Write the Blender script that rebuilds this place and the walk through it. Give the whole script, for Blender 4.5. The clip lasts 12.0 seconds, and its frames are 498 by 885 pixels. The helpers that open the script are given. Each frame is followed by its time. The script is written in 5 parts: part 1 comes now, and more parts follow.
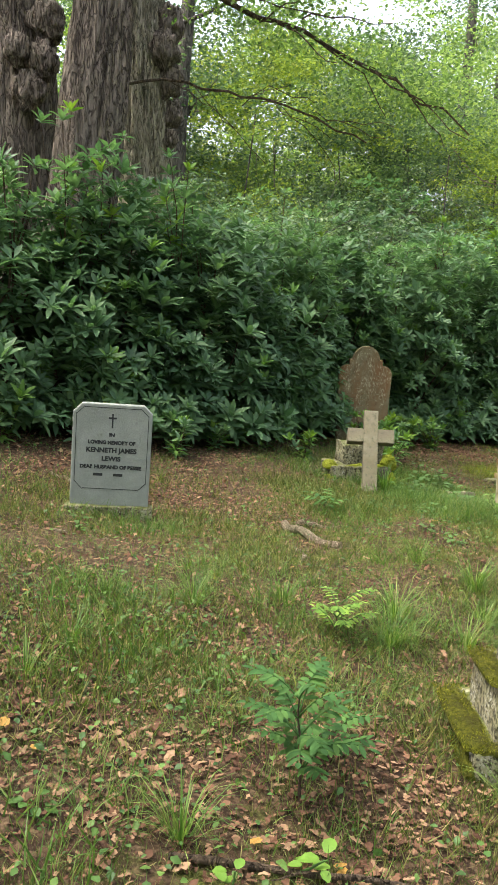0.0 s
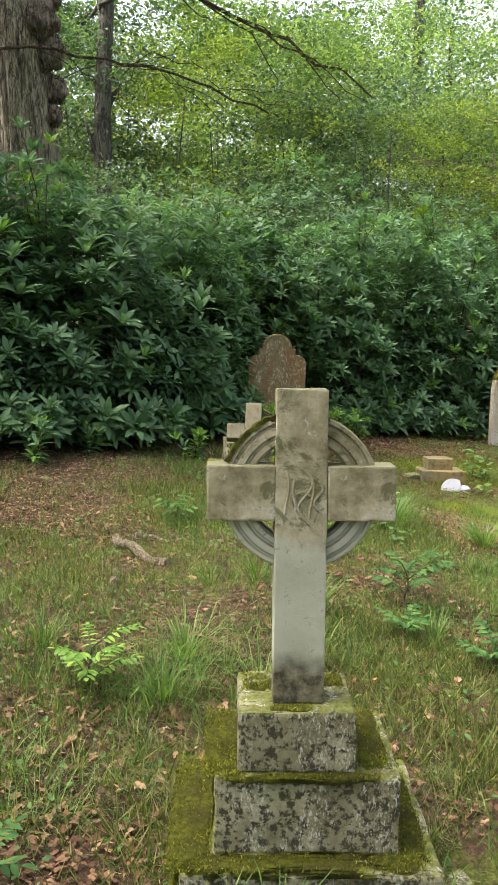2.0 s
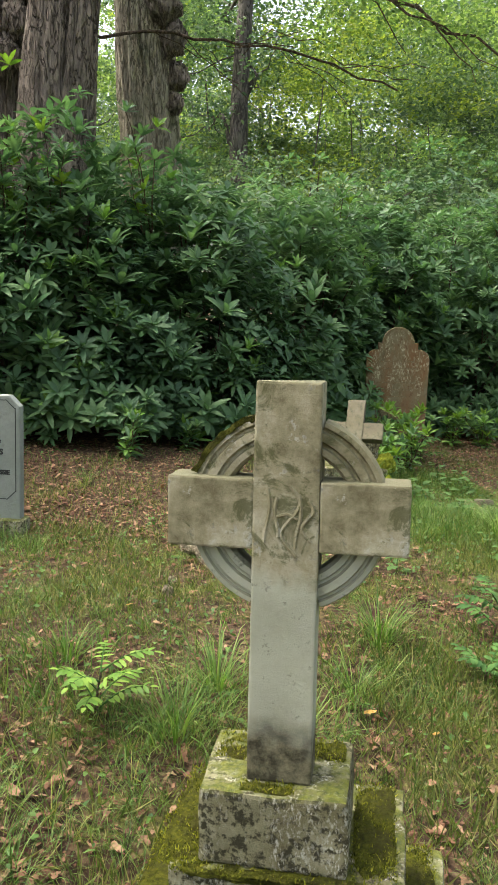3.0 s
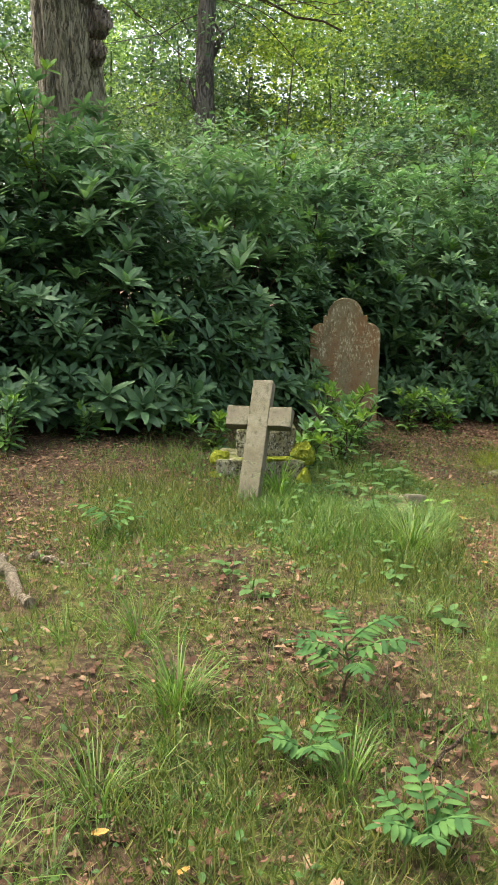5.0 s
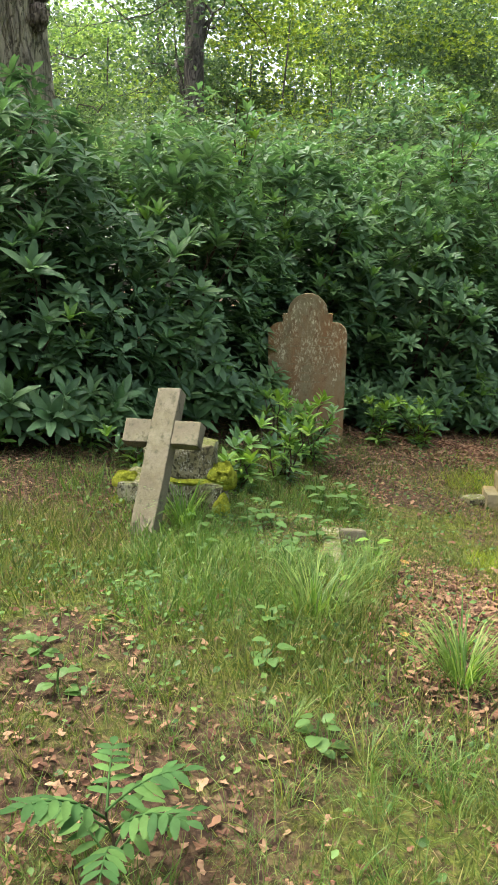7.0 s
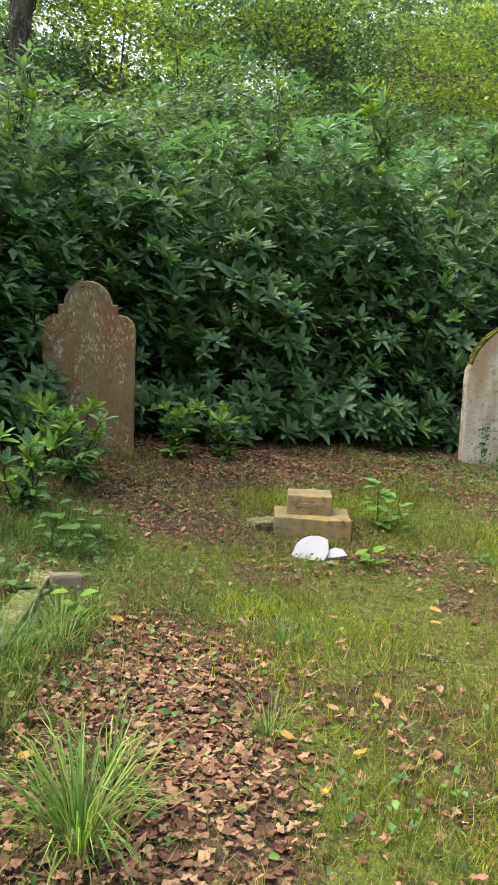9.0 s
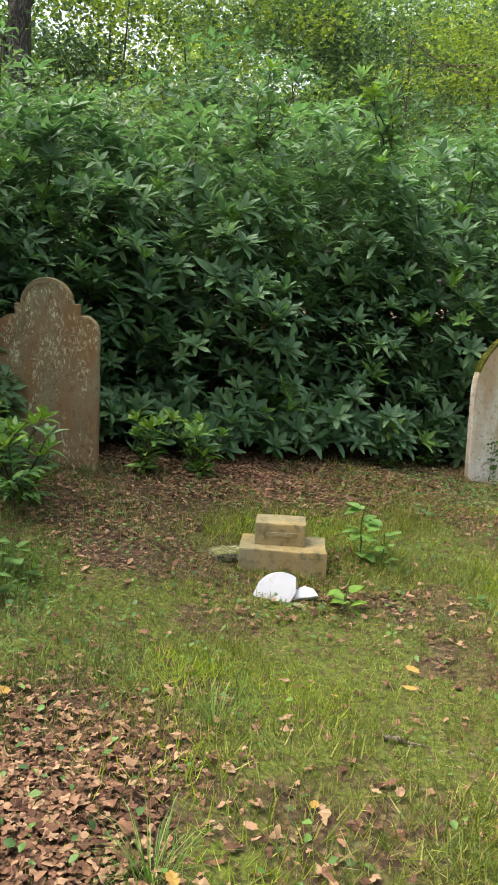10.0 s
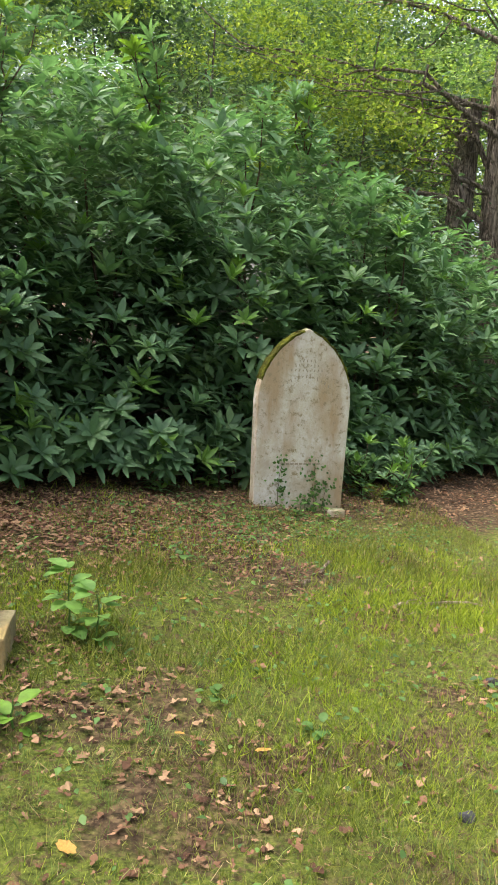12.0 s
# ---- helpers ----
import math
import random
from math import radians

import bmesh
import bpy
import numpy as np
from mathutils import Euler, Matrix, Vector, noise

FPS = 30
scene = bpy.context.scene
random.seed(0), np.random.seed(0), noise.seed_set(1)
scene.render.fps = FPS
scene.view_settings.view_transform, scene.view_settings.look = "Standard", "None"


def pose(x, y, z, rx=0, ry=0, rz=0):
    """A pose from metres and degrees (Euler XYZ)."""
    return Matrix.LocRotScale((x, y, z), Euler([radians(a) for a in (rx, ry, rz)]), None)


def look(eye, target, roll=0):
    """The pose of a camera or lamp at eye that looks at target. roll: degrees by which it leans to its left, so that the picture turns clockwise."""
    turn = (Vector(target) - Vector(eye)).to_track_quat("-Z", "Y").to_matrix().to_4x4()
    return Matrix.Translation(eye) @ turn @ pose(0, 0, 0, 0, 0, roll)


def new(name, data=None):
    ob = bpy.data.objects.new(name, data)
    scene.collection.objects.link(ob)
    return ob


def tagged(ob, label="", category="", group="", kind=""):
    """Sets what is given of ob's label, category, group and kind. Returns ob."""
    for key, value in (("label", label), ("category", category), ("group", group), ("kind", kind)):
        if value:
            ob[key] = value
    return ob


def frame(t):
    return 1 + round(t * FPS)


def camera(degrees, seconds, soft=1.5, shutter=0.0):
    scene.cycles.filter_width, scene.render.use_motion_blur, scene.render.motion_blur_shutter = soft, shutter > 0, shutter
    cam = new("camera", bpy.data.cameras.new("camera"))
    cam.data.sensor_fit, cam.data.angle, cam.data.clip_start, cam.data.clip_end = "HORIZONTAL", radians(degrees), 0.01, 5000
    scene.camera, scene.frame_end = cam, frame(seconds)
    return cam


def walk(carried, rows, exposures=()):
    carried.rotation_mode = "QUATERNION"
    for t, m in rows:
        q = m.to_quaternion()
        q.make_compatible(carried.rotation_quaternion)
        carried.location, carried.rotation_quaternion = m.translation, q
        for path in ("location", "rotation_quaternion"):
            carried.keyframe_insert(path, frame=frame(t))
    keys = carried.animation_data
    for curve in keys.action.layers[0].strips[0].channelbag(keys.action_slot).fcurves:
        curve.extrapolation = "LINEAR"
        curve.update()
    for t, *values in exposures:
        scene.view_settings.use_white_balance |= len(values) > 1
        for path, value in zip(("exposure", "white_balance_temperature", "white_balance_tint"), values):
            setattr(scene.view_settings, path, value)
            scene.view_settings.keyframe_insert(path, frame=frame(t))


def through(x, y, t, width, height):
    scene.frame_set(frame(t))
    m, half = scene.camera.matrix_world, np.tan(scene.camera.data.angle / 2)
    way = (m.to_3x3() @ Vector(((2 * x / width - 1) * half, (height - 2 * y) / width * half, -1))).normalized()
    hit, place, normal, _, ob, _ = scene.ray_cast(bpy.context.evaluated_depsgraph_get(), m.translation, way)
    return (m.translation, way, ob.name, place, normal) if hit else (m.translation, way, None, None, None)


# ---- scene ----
cam = camera(34.3, 12.0)
METRES, EYE, TILT, LEAN, TURN = 8.8, 1.58, 8.0, 0.0, -6.2
ROWS = [
    (0.0, 0.0, 0.0, 0.0, 0.81, -17.07, -2.64),
    (0.5, 0.0372, 0.0236, -0.0062, 0.96, -17.12, -2.85),
    (1.0, 0.0707, 0.0502, -0.0159, -1.13, -16.81, -3.25),
    (1.5, 0.1013, 0.0791, -0.0251, -2.63, -16.89, -0.95),
    (2.0, 0.1333, 0.1076, -0.0314, -0.51, -16.95, -0.71),
    (2.5, 0.1566, 0.1376, -0.0381, 5.79, -17.23, 0.74),
    (4.5, 0.2498, 0.2654, -0.0712, 13.26, -17.48, 0.35),
    (5.0, 0.267, 0.3, -0.0787, 10.7, -18.42, 1.71),
    (5.5, 0.284, 0.3328, -0.0865, 12.64, -18.64, 2.21),
    (6.0, 0.3026, 0.3634, -0.0921, 13.02, -18.82, 1.71),
    (6.5, 0.3122, 0.3993, -0.0981, 13.12, -18.63, 1.67),
    (8.5, 0.3933, 0.5352, -0.1291, 6.22, -17.98, -0.83),
    (9.0, 0.4122, 0.5722, -0.138, 4.86, -18.08, -0.82),
    (9.5, 0.4317, 0.6127, -0.1441, 6.19, -18.01, -0.87),
    (10.0, 0.4482, 0.6575, -0.152, 6.67, -17.9, -0.86),
    (10.5, 0.4651, 0.695, -0.1622, 6.38, -17.65, -0.61),
    (11.0, 0.4887, 0.7339, -0.1687, 4.73, -17.5, -0.92),
    (11.5, 0.5102, 0.7719, -0.1759, 0.91, -17.43, -1.98),
    (12.0, 0.5304, 0.8094, -0.1805, -3.92, -17.22, -2.89),
]
walk(cam, [(t, pose(0, 0, EYE, TILT, LEAN, TURN) @ pose(METRES * x, METRES * y, METRES * z, 90 + pitch, roll, yaw)) for t, x, y, z, yaw, pitch, roll in ROWS],
     exposures=[(0.0, 2.12), (2.5, 2.04), (4.5, 2.14), (6.5, 2.34), (9.0, 2.06), (12.0, 2.16)])

# ---- sky and sun ----
SUN_UP, SUN_TURN = 63.0, -80.0
world = bpy.data.worlds.new("sky")
scene.world = world
world.use_nodes = True
wt = world.node_tree
sky = wt.nodes.new("ShaderNodeTexSky")
sky.sky_type = "NISHITA"
sky.sun_disc = False
sky.sun_elevation, sky.sun_rotation = radians(SUN_UP), radians(SUN_TURN)
sky.air_density, sky.dust_density, sky.ozone_density = 1.0, 8.0, 1.0
cloud = wt.nodes.new("ShaderNodeHueSaturation")  # thin bright cloud takes the blue out of the sky
cloud.inputs["Saturation"].default_value = 0.66
wt.links.new(sky.outputs[0], cloud.inputs["Color"])
wt.links.new(cloud.outputs[0], wt.nodes["Background"].inputs[0])
wt.nodes["Background"].inputs[1].default_value = 0.15
sun_data = bpy.data.lights.new("sun", "SUN")
sun_data.energy, sun_data.angle, sun_data.color = 0.6, radians(40), (1.0, 0.97, 0.93)
sun = new("sun", sun_data)
sun_way = Vector((math.sin(radians(SUN_TURN)) * math.cos(radians(SUN_UP)), math.cos(radians(SUN_TURN)) * math.cos(radians(SUN_UP)), math.sin(radians(SUN_UP))))
sun.matrix_world = look(sun_way * 60, (0, 0, 0))

rng = np.random.default_rng(7)


# ---- materials ----
class Mat:
    """A node material, built up step by step."""

    def __init__(self, name, rough=0.8, spec=0.3):
        self.m = bpy.data.materials.new(name)
        self.m.use_nodes = True
        self.t = self.m.node_tree
        self.b = self.t.nodes["Principled BSDF"]
        self.b.inputs["Roughness"].default_value = rough
        self.b.inputs["Specular IOR Level"].default_value = spec
        self.co = None

    def node(self, kind, **values):
        n = self.t.nodes.new(kind)
        for k, v in values.items():
            n.inputs[k.replace("_", " ")].default_value = v
        return n

    def link(self, a, b):
        self.t.links.new(a, b)

    def place(self, world=False):
        if self.co is None:
            if world:
                self.co = self.t.nodes.new("ShaderNodeNewGeometry").outputs["Position"]
            else:
                self.co = self.t.nodes.new("ShaderNodeTexCoord").outputs["Object"]
        return self.co

    def noise(self, scale, detail=5.0, rough=0.6, stretch=None, distortion=0.0):
        n = self.node("ShaderNodeTexNoise", Scale=scale, Detail=detail, Roughness=rough, Distortion=distortion)
        src = self.place()
        if stretch:
            mp = self.t.nodes.new("ShaderNodeMapping")
            mp.inputs["Scale"].default_value = stretch
            self.link(src, mp.inputs["Vector"])
            src = mp.outputs[0]
        self.link(src, n.inputs["Vector"])
        return n.outputs["Fac"]

    def ramp(self, fac, *stops):
        r = self.t.nodes.new("ShaderNodeValToRGB")
        els = r.color_ramp.elements
        while len(els) < len(stops):
            els.new(0.5)
        for e, (p, c) in zip(els, stops):
            e.position = p
            e.color = (*c, 1) if not isinstance(c, (int, float)) else (c, c, c, 1)
        self.link(fac, r.inputs[0])
        return r.outputs[0]

    def mix(self, fac, a, b, mode="MIX"):
        n = self.t.nodes.new("ShaderNodeMix")
        n.data_type, n.blend_type = "RGBA", mode
        for sock, v in ((n.inputs["Factor"], fac), (n.inputs[6], a), (n.inputs[7], b)):
            if isinstance(v, (int, float)):
                sock.default_value = v
            elif isinstance(v, tuple):
                sock.default_value = (*v, 1)
            else:
                self.link(v, sock)
        return n.outputs[2]

    def maths(self, op, a, b=0.0):
        n = self.t.nodes.new("ShaderNodeMath")
        n.operation = op
        for i, v in enumerate((a, b)):
            if isinstance(v, (int, float)):
                n.inputs[i].default_value = v
            else:
                self.link(v, n.inputs[i])
        return n.outputs[0]

    def up(self):
        """How far the surface faces the sky, 0 to 1."""
        g = self.t.nodes.new("ShaderNodeNewGeometry")
        s = self.t.nodes.new("ShaderNodeSeparateXYZ")
        self.link(g.outputs["Normal"], s.inputs[0])
        return self.maths("MAXIMUM", s.outputs["Z"], 0.0)

    def color(self, c):
        self.link(c, self.b.inputs["Base Color"])
        return self

    def bump(self, h, strength=0.4, distance=0.01):
        n = self.node("ShaderNodeBump", Strength=strength, Distance=distance)
        self.link(h, n.inputs["Height"])
        self.link(n.outputs[0], self.b.inputs["Normal"])
        return self


def leaf_material(name, dark, mid, light, rough=0.4, through=0.35, spec=0.4, by_object=False, glow=(1.05, 1.2, 0.6)):
    """A leaf: varied from leaf to leaf, glossy on top, letting some light through."""
    k = Mat(name, rough, spec)
    if by_object:
        pick = k.t.nodes.new("ShaderNodeObjectInfo").outputs["Random"]
        isl = k.t.nodes.new("ShaderNodeNewGeometry").outputs["Random Per Island"]
        pick = k.maths("ADD", k.maths("MULTIPLY", pick, 0.45), k.maths("MULTIPLY", isl, 0.55))
    else:
        pick = k.t.nodes.new("ShaderNodeNewGeometry").outputs["Random Per Island"]
    base = k.ramp(pick, (0.0, dark), (0.55, mid), (1.0, light))
    spots = k.ramp(k.noise(18.0, 3.0), (0.3, 0.75), (0.7, 1.15))
    base = k.mix(1.0, base, spots, "MULTIPLY")
    k.color(base)
    k.bump(k.noise(60.0, 2.0), 0.25, 0.004)
    tr = k.t.nodes.new("ShaderNodeBsdfTranslucent")
    k.link(k.mix(1.0, base, glow, "MULTIPLY"), tr.inputs["Color"])
    mx = k.t.nodes.new("ShaderNodeMixShader")
    mx.inputs[0].default_value = through
    k.link(k.b.outputs[0], mx.inputs[1])
    k.link(tr.outputs[0], mx.inputs[2])
    k.link(mx.outputs[0], k.t.nodes["Material Output"].inputs["Surface"])
    return k.m


def bark_material(name, dark, light, ridge=9.0, moss=0.0):
    k = Mat(name, 0.9, 0.15)
    fine = k.noise(ridge * 2.3, 8.0, 0.7, (1, 1, 0.2), 0.7)
    wide = k.noise(1.6, 4.0)
    c = k.ramp(fine, (0.36, dark), (0.60, light))
    plate = k.noise(ridge * 1.15, 3.0, 0.5, (1, 1, 0.26), 1.6)
    crack = k.ramp(k.maths("ABSOLUTE", k.maths("SUBTRACT", plate, 0.5)), (0.0, 0.0), (0.045, 1.0))
    c = k.mix(crack, dark, c)
    c = k.mix(k.ramp(wide, (0.35, 0.0), (0.7, 0.5)), c, tuple(v * 0.6 for v in light))
    if moss:
        c = k.mix(k.ramp(k.noise(2.3, 5.0), (0.5, 0.0), (0.68, moss)), c, (0.07, 0.1, 0.03))
    k.color(c)
    k.bump(k.maths("ADD", fine, k.maths("MULTIPLY", crack, 0.8)), 1.0, 0.05)
    return k.m


def stone_material(name, low, mid, high, blotch, blotch_at=(0.52, 0.62), moss=0.0, stain=None, scale=1.0, streak=None):
    """Weathered stone: tone at two scales, lichen blotches, moss on faces turned to the sky."""
    k = Mat(name, 0.9, 0.2)
    c = k.ramp(k.noise(3.2 * scale, 6.0, 0.65), (0.3, low), (0.5, mid), (0.7, high))
    c = k.mix(k.ramp(k.noise(40.0 * scale, 4.0, 0.7), (0.35, 0.35), (0.65, 0.0)), c, low)
    if stain:
        c = k.mix(k.ramp(k.noise(2.4 * scale, 5.0, 0.6, (1.2, 1.2, 0.35)), (0.44, 0.0), (0.6, 0.9)), c, stain)
    c = k.mix(k.ramp(k.noise(17.0 * scale, 6.0, 0.7), (blotch_at[0], 0.0), (blotch_at[1], 1.0)), c, blotch)
    if streak:
        crust = k.ramp(k.noise(52.0 * scale, 5.0, 0.75, (1, 1, 0.5)), (0.53, 0.0), (0.58, 1.0))
        runs = k.ramp(k.noise(7.0 * scale, 4.0, 0.6, (1, 1, 0.3)), (0.46, 0.0), (0.58, 0.85))
        c = k.mix(k.maths("MULTIPLY", crust, runs), c, streak)
    if moss:
        lay = k.maths("MULTIPLY", k.up(), k.ramp(k.noise(7.0 * scale, 5.0), (0.38, 0.0), (0.56, 1.0)))
        c = k.mix(k.maths("MULTIPLY", lay, moss), c, k.ramp(k.noise(60.0, 3.0), (0.3, (0.035, 0.05, 0.008)), (0.7, (0.12, 0.13, 0.015))))
    k.color(c)
    k.bump(k.noise(55.0 * scale, 8.0, 0.75), 0.6, 0.012)
    return k.m


def ground_material():
    k = Mat("earth_and_moss", 0.95, 0.1)
    k.place(world=True)
    a = k.t.nodes.new("ShaderNodeAttribute")
    a.attribute_name = "cover"
    grit = k.noise(45.0, 8.0, 0.75)
    clump = k.noise(6.0, 6.0, 0.65)
    soil = k.ramp(grit, (0.34, (0.018, 0.012, 0.008)), (0.5, (0.06, 0.039, 0.023)), (0.66, (0.17, 0.115, 0.068)))
    flake = k.t.nodes.new("ShaderNodeTexVoronoi")
    flake.inputs["Scale"].default_value = 34.0
    flake.inputs["Randomness"].default_value = 1.0
    wob = k.t.nodes.new("ShaderNodeTexNoise")
    wob.inputs["Scale"].default_value = 22.0
    k.link(k.place(), wob.inputs["Vector"])
    k.link(k.mix(0.06, k.place(), wob.outputs["Color"], "ADD"), flake.inputs["Vector"])
    tone = k.t.nodes.new("ShaderNodeSeparateColor")
    k.link(flake.outputs["Color"], tone.inputs[0])
    leafy = k.ramp(tone.outputs["Red"], (0.1, (0.03, 0.018, 0.011)), (0.5, (0.095, 0.06, 0.033)), (0.95, (0.19, 0.13, 0.072)))
    leafy = k.mix(k.ramp(flake.outputs["Distance"], (0.35, 0.0), (0.75, 0.75)), leafy, (0.02, 0.013, 0.009))
    soil = k.mix(k.ramp(k.noise(5.0, 4.0), (0.36, 0.25), (0.62, 0.95)), soil, leafy)
    moss = k.ramp(grit, (0.34, (0.025, 0.034, 0.007)), (0.5, (0.085, 0.105, 0.02)), (0.66, (0.155, 0.18, 0.032)))
    moss = k.mix(k.ramp(k.noise(19.0, 5.0, 0.7), (0.5, 0.0), (0.6, 0.8)), moss, soil)
    sep = k.maths("ADD", a.outputs["Fac"], k.maths("MULTIPLY", k.maths("SUBTRACT", clump, 0.5), 1.3))
    k.color(k.mix(k.ramp(sep, (0.35, 0.0), (0.65, 1.0)), soil, moss))
    k.bump(k.maths("ADD", grit, clump), 0.8, 0.03)
    return k.m


M_GROUND = ground_material()
M_RHODO = leaf_material("rhododendron_leaf", (0.048, 0.102, 0.05), (0.1, 0.19, 0.084), (0.165, 0.27, 0.105), 0.5, 0.42, 0.32, True, glow=(1.0, 1.12, 0.68))
M_FRESH = leaf_material("fresh_rhododendron_leaf", (0.09, 0.18, 0.035), (0.13, 0.25, 0.05), (0.2, 0.34, 0.07), 0.48, 0.38, 0.4, True)
M_YOUNG = leaf_material("young_leaf", (0.07, 0.15, 0.018), (0.12, 0.23, 0.027), (0.2, 0.31, 0.045), 0.5, 0.35, 0.3)
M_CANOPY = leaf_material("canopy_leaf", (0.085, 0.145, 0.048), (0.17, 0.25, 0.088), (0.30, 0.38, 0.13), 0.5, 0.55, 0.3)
# darker copy of the canopy leaf, with shade put into its colour
M_CANOPY_DARK = leaf_material("canopy_leaf_painted_shaded", (0.052, 0.095, 0.054), (0.10, 0.16, 0.085), (0.175, 0.24, 0.115), 0.5, 0.4, 0.3)
# yellow-green copy, with the glow of backlight put into its colour
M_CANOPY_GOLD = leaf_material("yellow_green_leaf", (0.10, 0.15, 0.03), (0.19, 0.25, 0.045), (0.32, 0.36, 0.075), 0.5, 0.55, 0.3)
M_GRASS = leaf_material("grass_blade", (0.045, 0.07, 0.015), (0.105, 0.14, 0.03), (0.26, 0.235, 0.085), 0.5, 0.4, 0.3)
M_LAWN = leaf_material("mossy_lawn_blade", (0.065, 0.09, 0.014), (0.15, 0.18, 0.025), (0.30, 0.28, 0.075), 0.5, 0.4, 0.3)
M_MOSS_SHOOT = leaf_material("bright_moss_shoot", (0.11, 0.155, 0.013), (0.235, 0.30, 0.024), (0.38, 0.42, 0.055), 0.5, 0.4, 0.25)
M_LUSH = leaf_material("lush_grass_blade", (0.045, 0.095, 0.016), (0.09, 0.165, 0.03), (0.175, 0.235, 0.06), 0.5, 0.4, 0.3)
M_TUFT = leaf_material("tall_grass_blade", (0.05, 0.11, 0.018), (0.105, 0.19, 0.032), (0.21, 0.28, 0.07), 0.5, 0.42, 0.3)
M_WEED = leaf_material("weed_leaf", (0.035, 0.08, 0.018), (0.068, 0.14, 0.03), (0.12, 0.21, 0.042), 0.5, 0.35, 0.3)
M_ASH = leaf_material("seedling_leaf", (0.034, 0.088, 0.026), (0.056, 0.128, 0.036), (0.088, 0.172, 0.044), 0.7, 0.4, 0.12)
M_LITTER = leaf_material("dead_leaf", (0.055, 0.027, 0.016), (0.155, 0.083, 0.047), (0.28, 0.182, 0.105), 0.85, 0.12, 0.15, glow=(1, 0.8, 0.5))
M_YELLOW = leaf_material("yellow_leaf", (0.26, 0.10, 0.02), (0.33, 0.16, 0.025), (0.36, 0.22, 0.05), 0.6, 0.2, 0.3, glow=(1, 0.8, 0.4))
M_BARK = bark_material("oak_bark", (0.05, 0.041, 0.033), (0.27, 0.222, 0.178), 9.0)
M_BARK_PALE = bark_material("pale_bark", (0.10, 0.088, 0.064), (0.44, 0.39, 0.285), 10.0, 0.4)
M_BARK_FAR = bark_material("far_bark", (0.05, 0.045, 0.04), (0.14, 0.125, 0.105), 5.0, 0.3)
M_TWIG = bark_material("twig_bark", (0.04, 0.03, 0.02), (0.14, 0.10, 0.065), 14.0)
M_WOOD = bark_material("rotten_wood", (0.11, 0.08, 0.05), (0.42, 0.34, 0.24), 20.0, 0.3)


def cross_stone(name, stained):
    """Pale limestone with an olive-brown algal stain where the given heights say, and dirt splashed on its foot."""
    k = Mat(name, 0.9, 0.2)
    clean = k.ramp(k.noise(3.5, 6.0, 0.65), (0.3, (0.24, 0.243, 0.178)), (0.55, (0.33, 0.335, 0.255)), (0.75, (0.39, 0.395, 0.315)))
    dirty = k.ramp(k.noise(9.0, 7.0, 0.7), (0.33, (0.10, 0.088, 0.045)), (0.5, (0.225, 0.202, 0.122)), (0.66, (0.35, 0.325, 0.232)))
    dirty = k.mix(k.ramp(k.noise(8.0, 8.0, 0.75, distortion=0.8), (0.53, 0.0), (0.60, 0.75)), dirty, (0.05, 0.056, 0.016))
    dirty = k.mix(k.ramp(k.noise(14.0, 6.0, 0.75), (0.58, 0.0), (0.64, 0.8)), dirty, (0.40, 0.39, 0.33))
    if stained is None:
        c = dirty
    elif stained == "clean":
        c = clean
    else:
        s_ = k.t.nodes.new("ShaderNodeSeparateXYZ")
        k.link(k.place(), s_.inputs[0])
        edge = k.maths("ADD", s_.outputs["Z"], k.maths("MULTIPLY", k.maths("SUBTRACT", k.noise(5.0, 5.0), 0.5), 0.25))
        lo, hi = stained
        c = k.mix(k.ramp(edge, (lo, 0.0), (lo + 0.04, 1.0)), clean, dirty)
        foot = k.ramp(k.noise(22.0, 6.0, 0.7), (0.42, (0.03, 0.027, 0.015)), (0.7, (0.17, 0.155, 0.095)))
        c = k.mix(k.ramp(edge, (hi - 0.02, 1.0), (hi + 0.07, 0.0)), c, foot)
    c = k.mix(k.ramp(k.noise(28.0, 6.0, 0.7), (0.6, 0.0), (0.7, 0.7)), c, (0.05, 0.05, 0.03))
    # upward faces painted darker, to offset the sky's light on them
    lay = k.maths("MULTIPLY", k.up(), k.ramp(k.noise(9.0, 5.0), (0.3, 0.7), (0.6, 1.0)))
    c = k.mix(lay, c, (0.10, 0.098, 0.055))
    k.color(c)
    k.bump(k.noise(60.0, 8.0, 0.75), 0.5, 0.008)
    return k.m


M_CELT = cross_stone("limestone_of_shaft", (0.5, 0.10))
M_CELT_STAINED = cross_stone("stained_limestone", None)
M_CELT_CLEAN = cross_stone("pale_limestone", "clean")
M_PLINTH = stone_material("lichened_plinth_stone", (0.125, 0.115, 0.062), (0.235, 0.222, 0.135), (0.375, 0.36, 0.25), (0.04, 0.037, 0.02), (0.48, 0.56), 0.9, (0.13, 0.115, 0.06), 2.2, (0.44, 0.43, 0.36))
M_PALE = stone_material("pale_headstone", (0.33, 0.28, 0.2), (0.47, 0.43, 0.36), (0.56, 0.55, 0.52), (0.23, 0.185, 0.11), (0.53, 0.66), 0.9, (0.31, 0.22, 0.125), 1.15)
M_PALE_CARVED = stone_material("darker_worn_carving", (0.2, 0.165, 0.11), (0.27, 0.23, 0.17), (0.34, 0.3, 0.24), (0.16, 0.13, 0.08), (0.54, 0.66))
M_BROWN = stone_material("brown_sandstone", (0.105, 0.08, 0.04), (0.18, 0.148, 0.08), (0.245, 0.212, 0.128), (0.13, 0.075, 0.035), (0.55, 0.68), 0.4, (0.2, 0.105, 0.045), 1.0, (0.46, 0.42, 0.27))
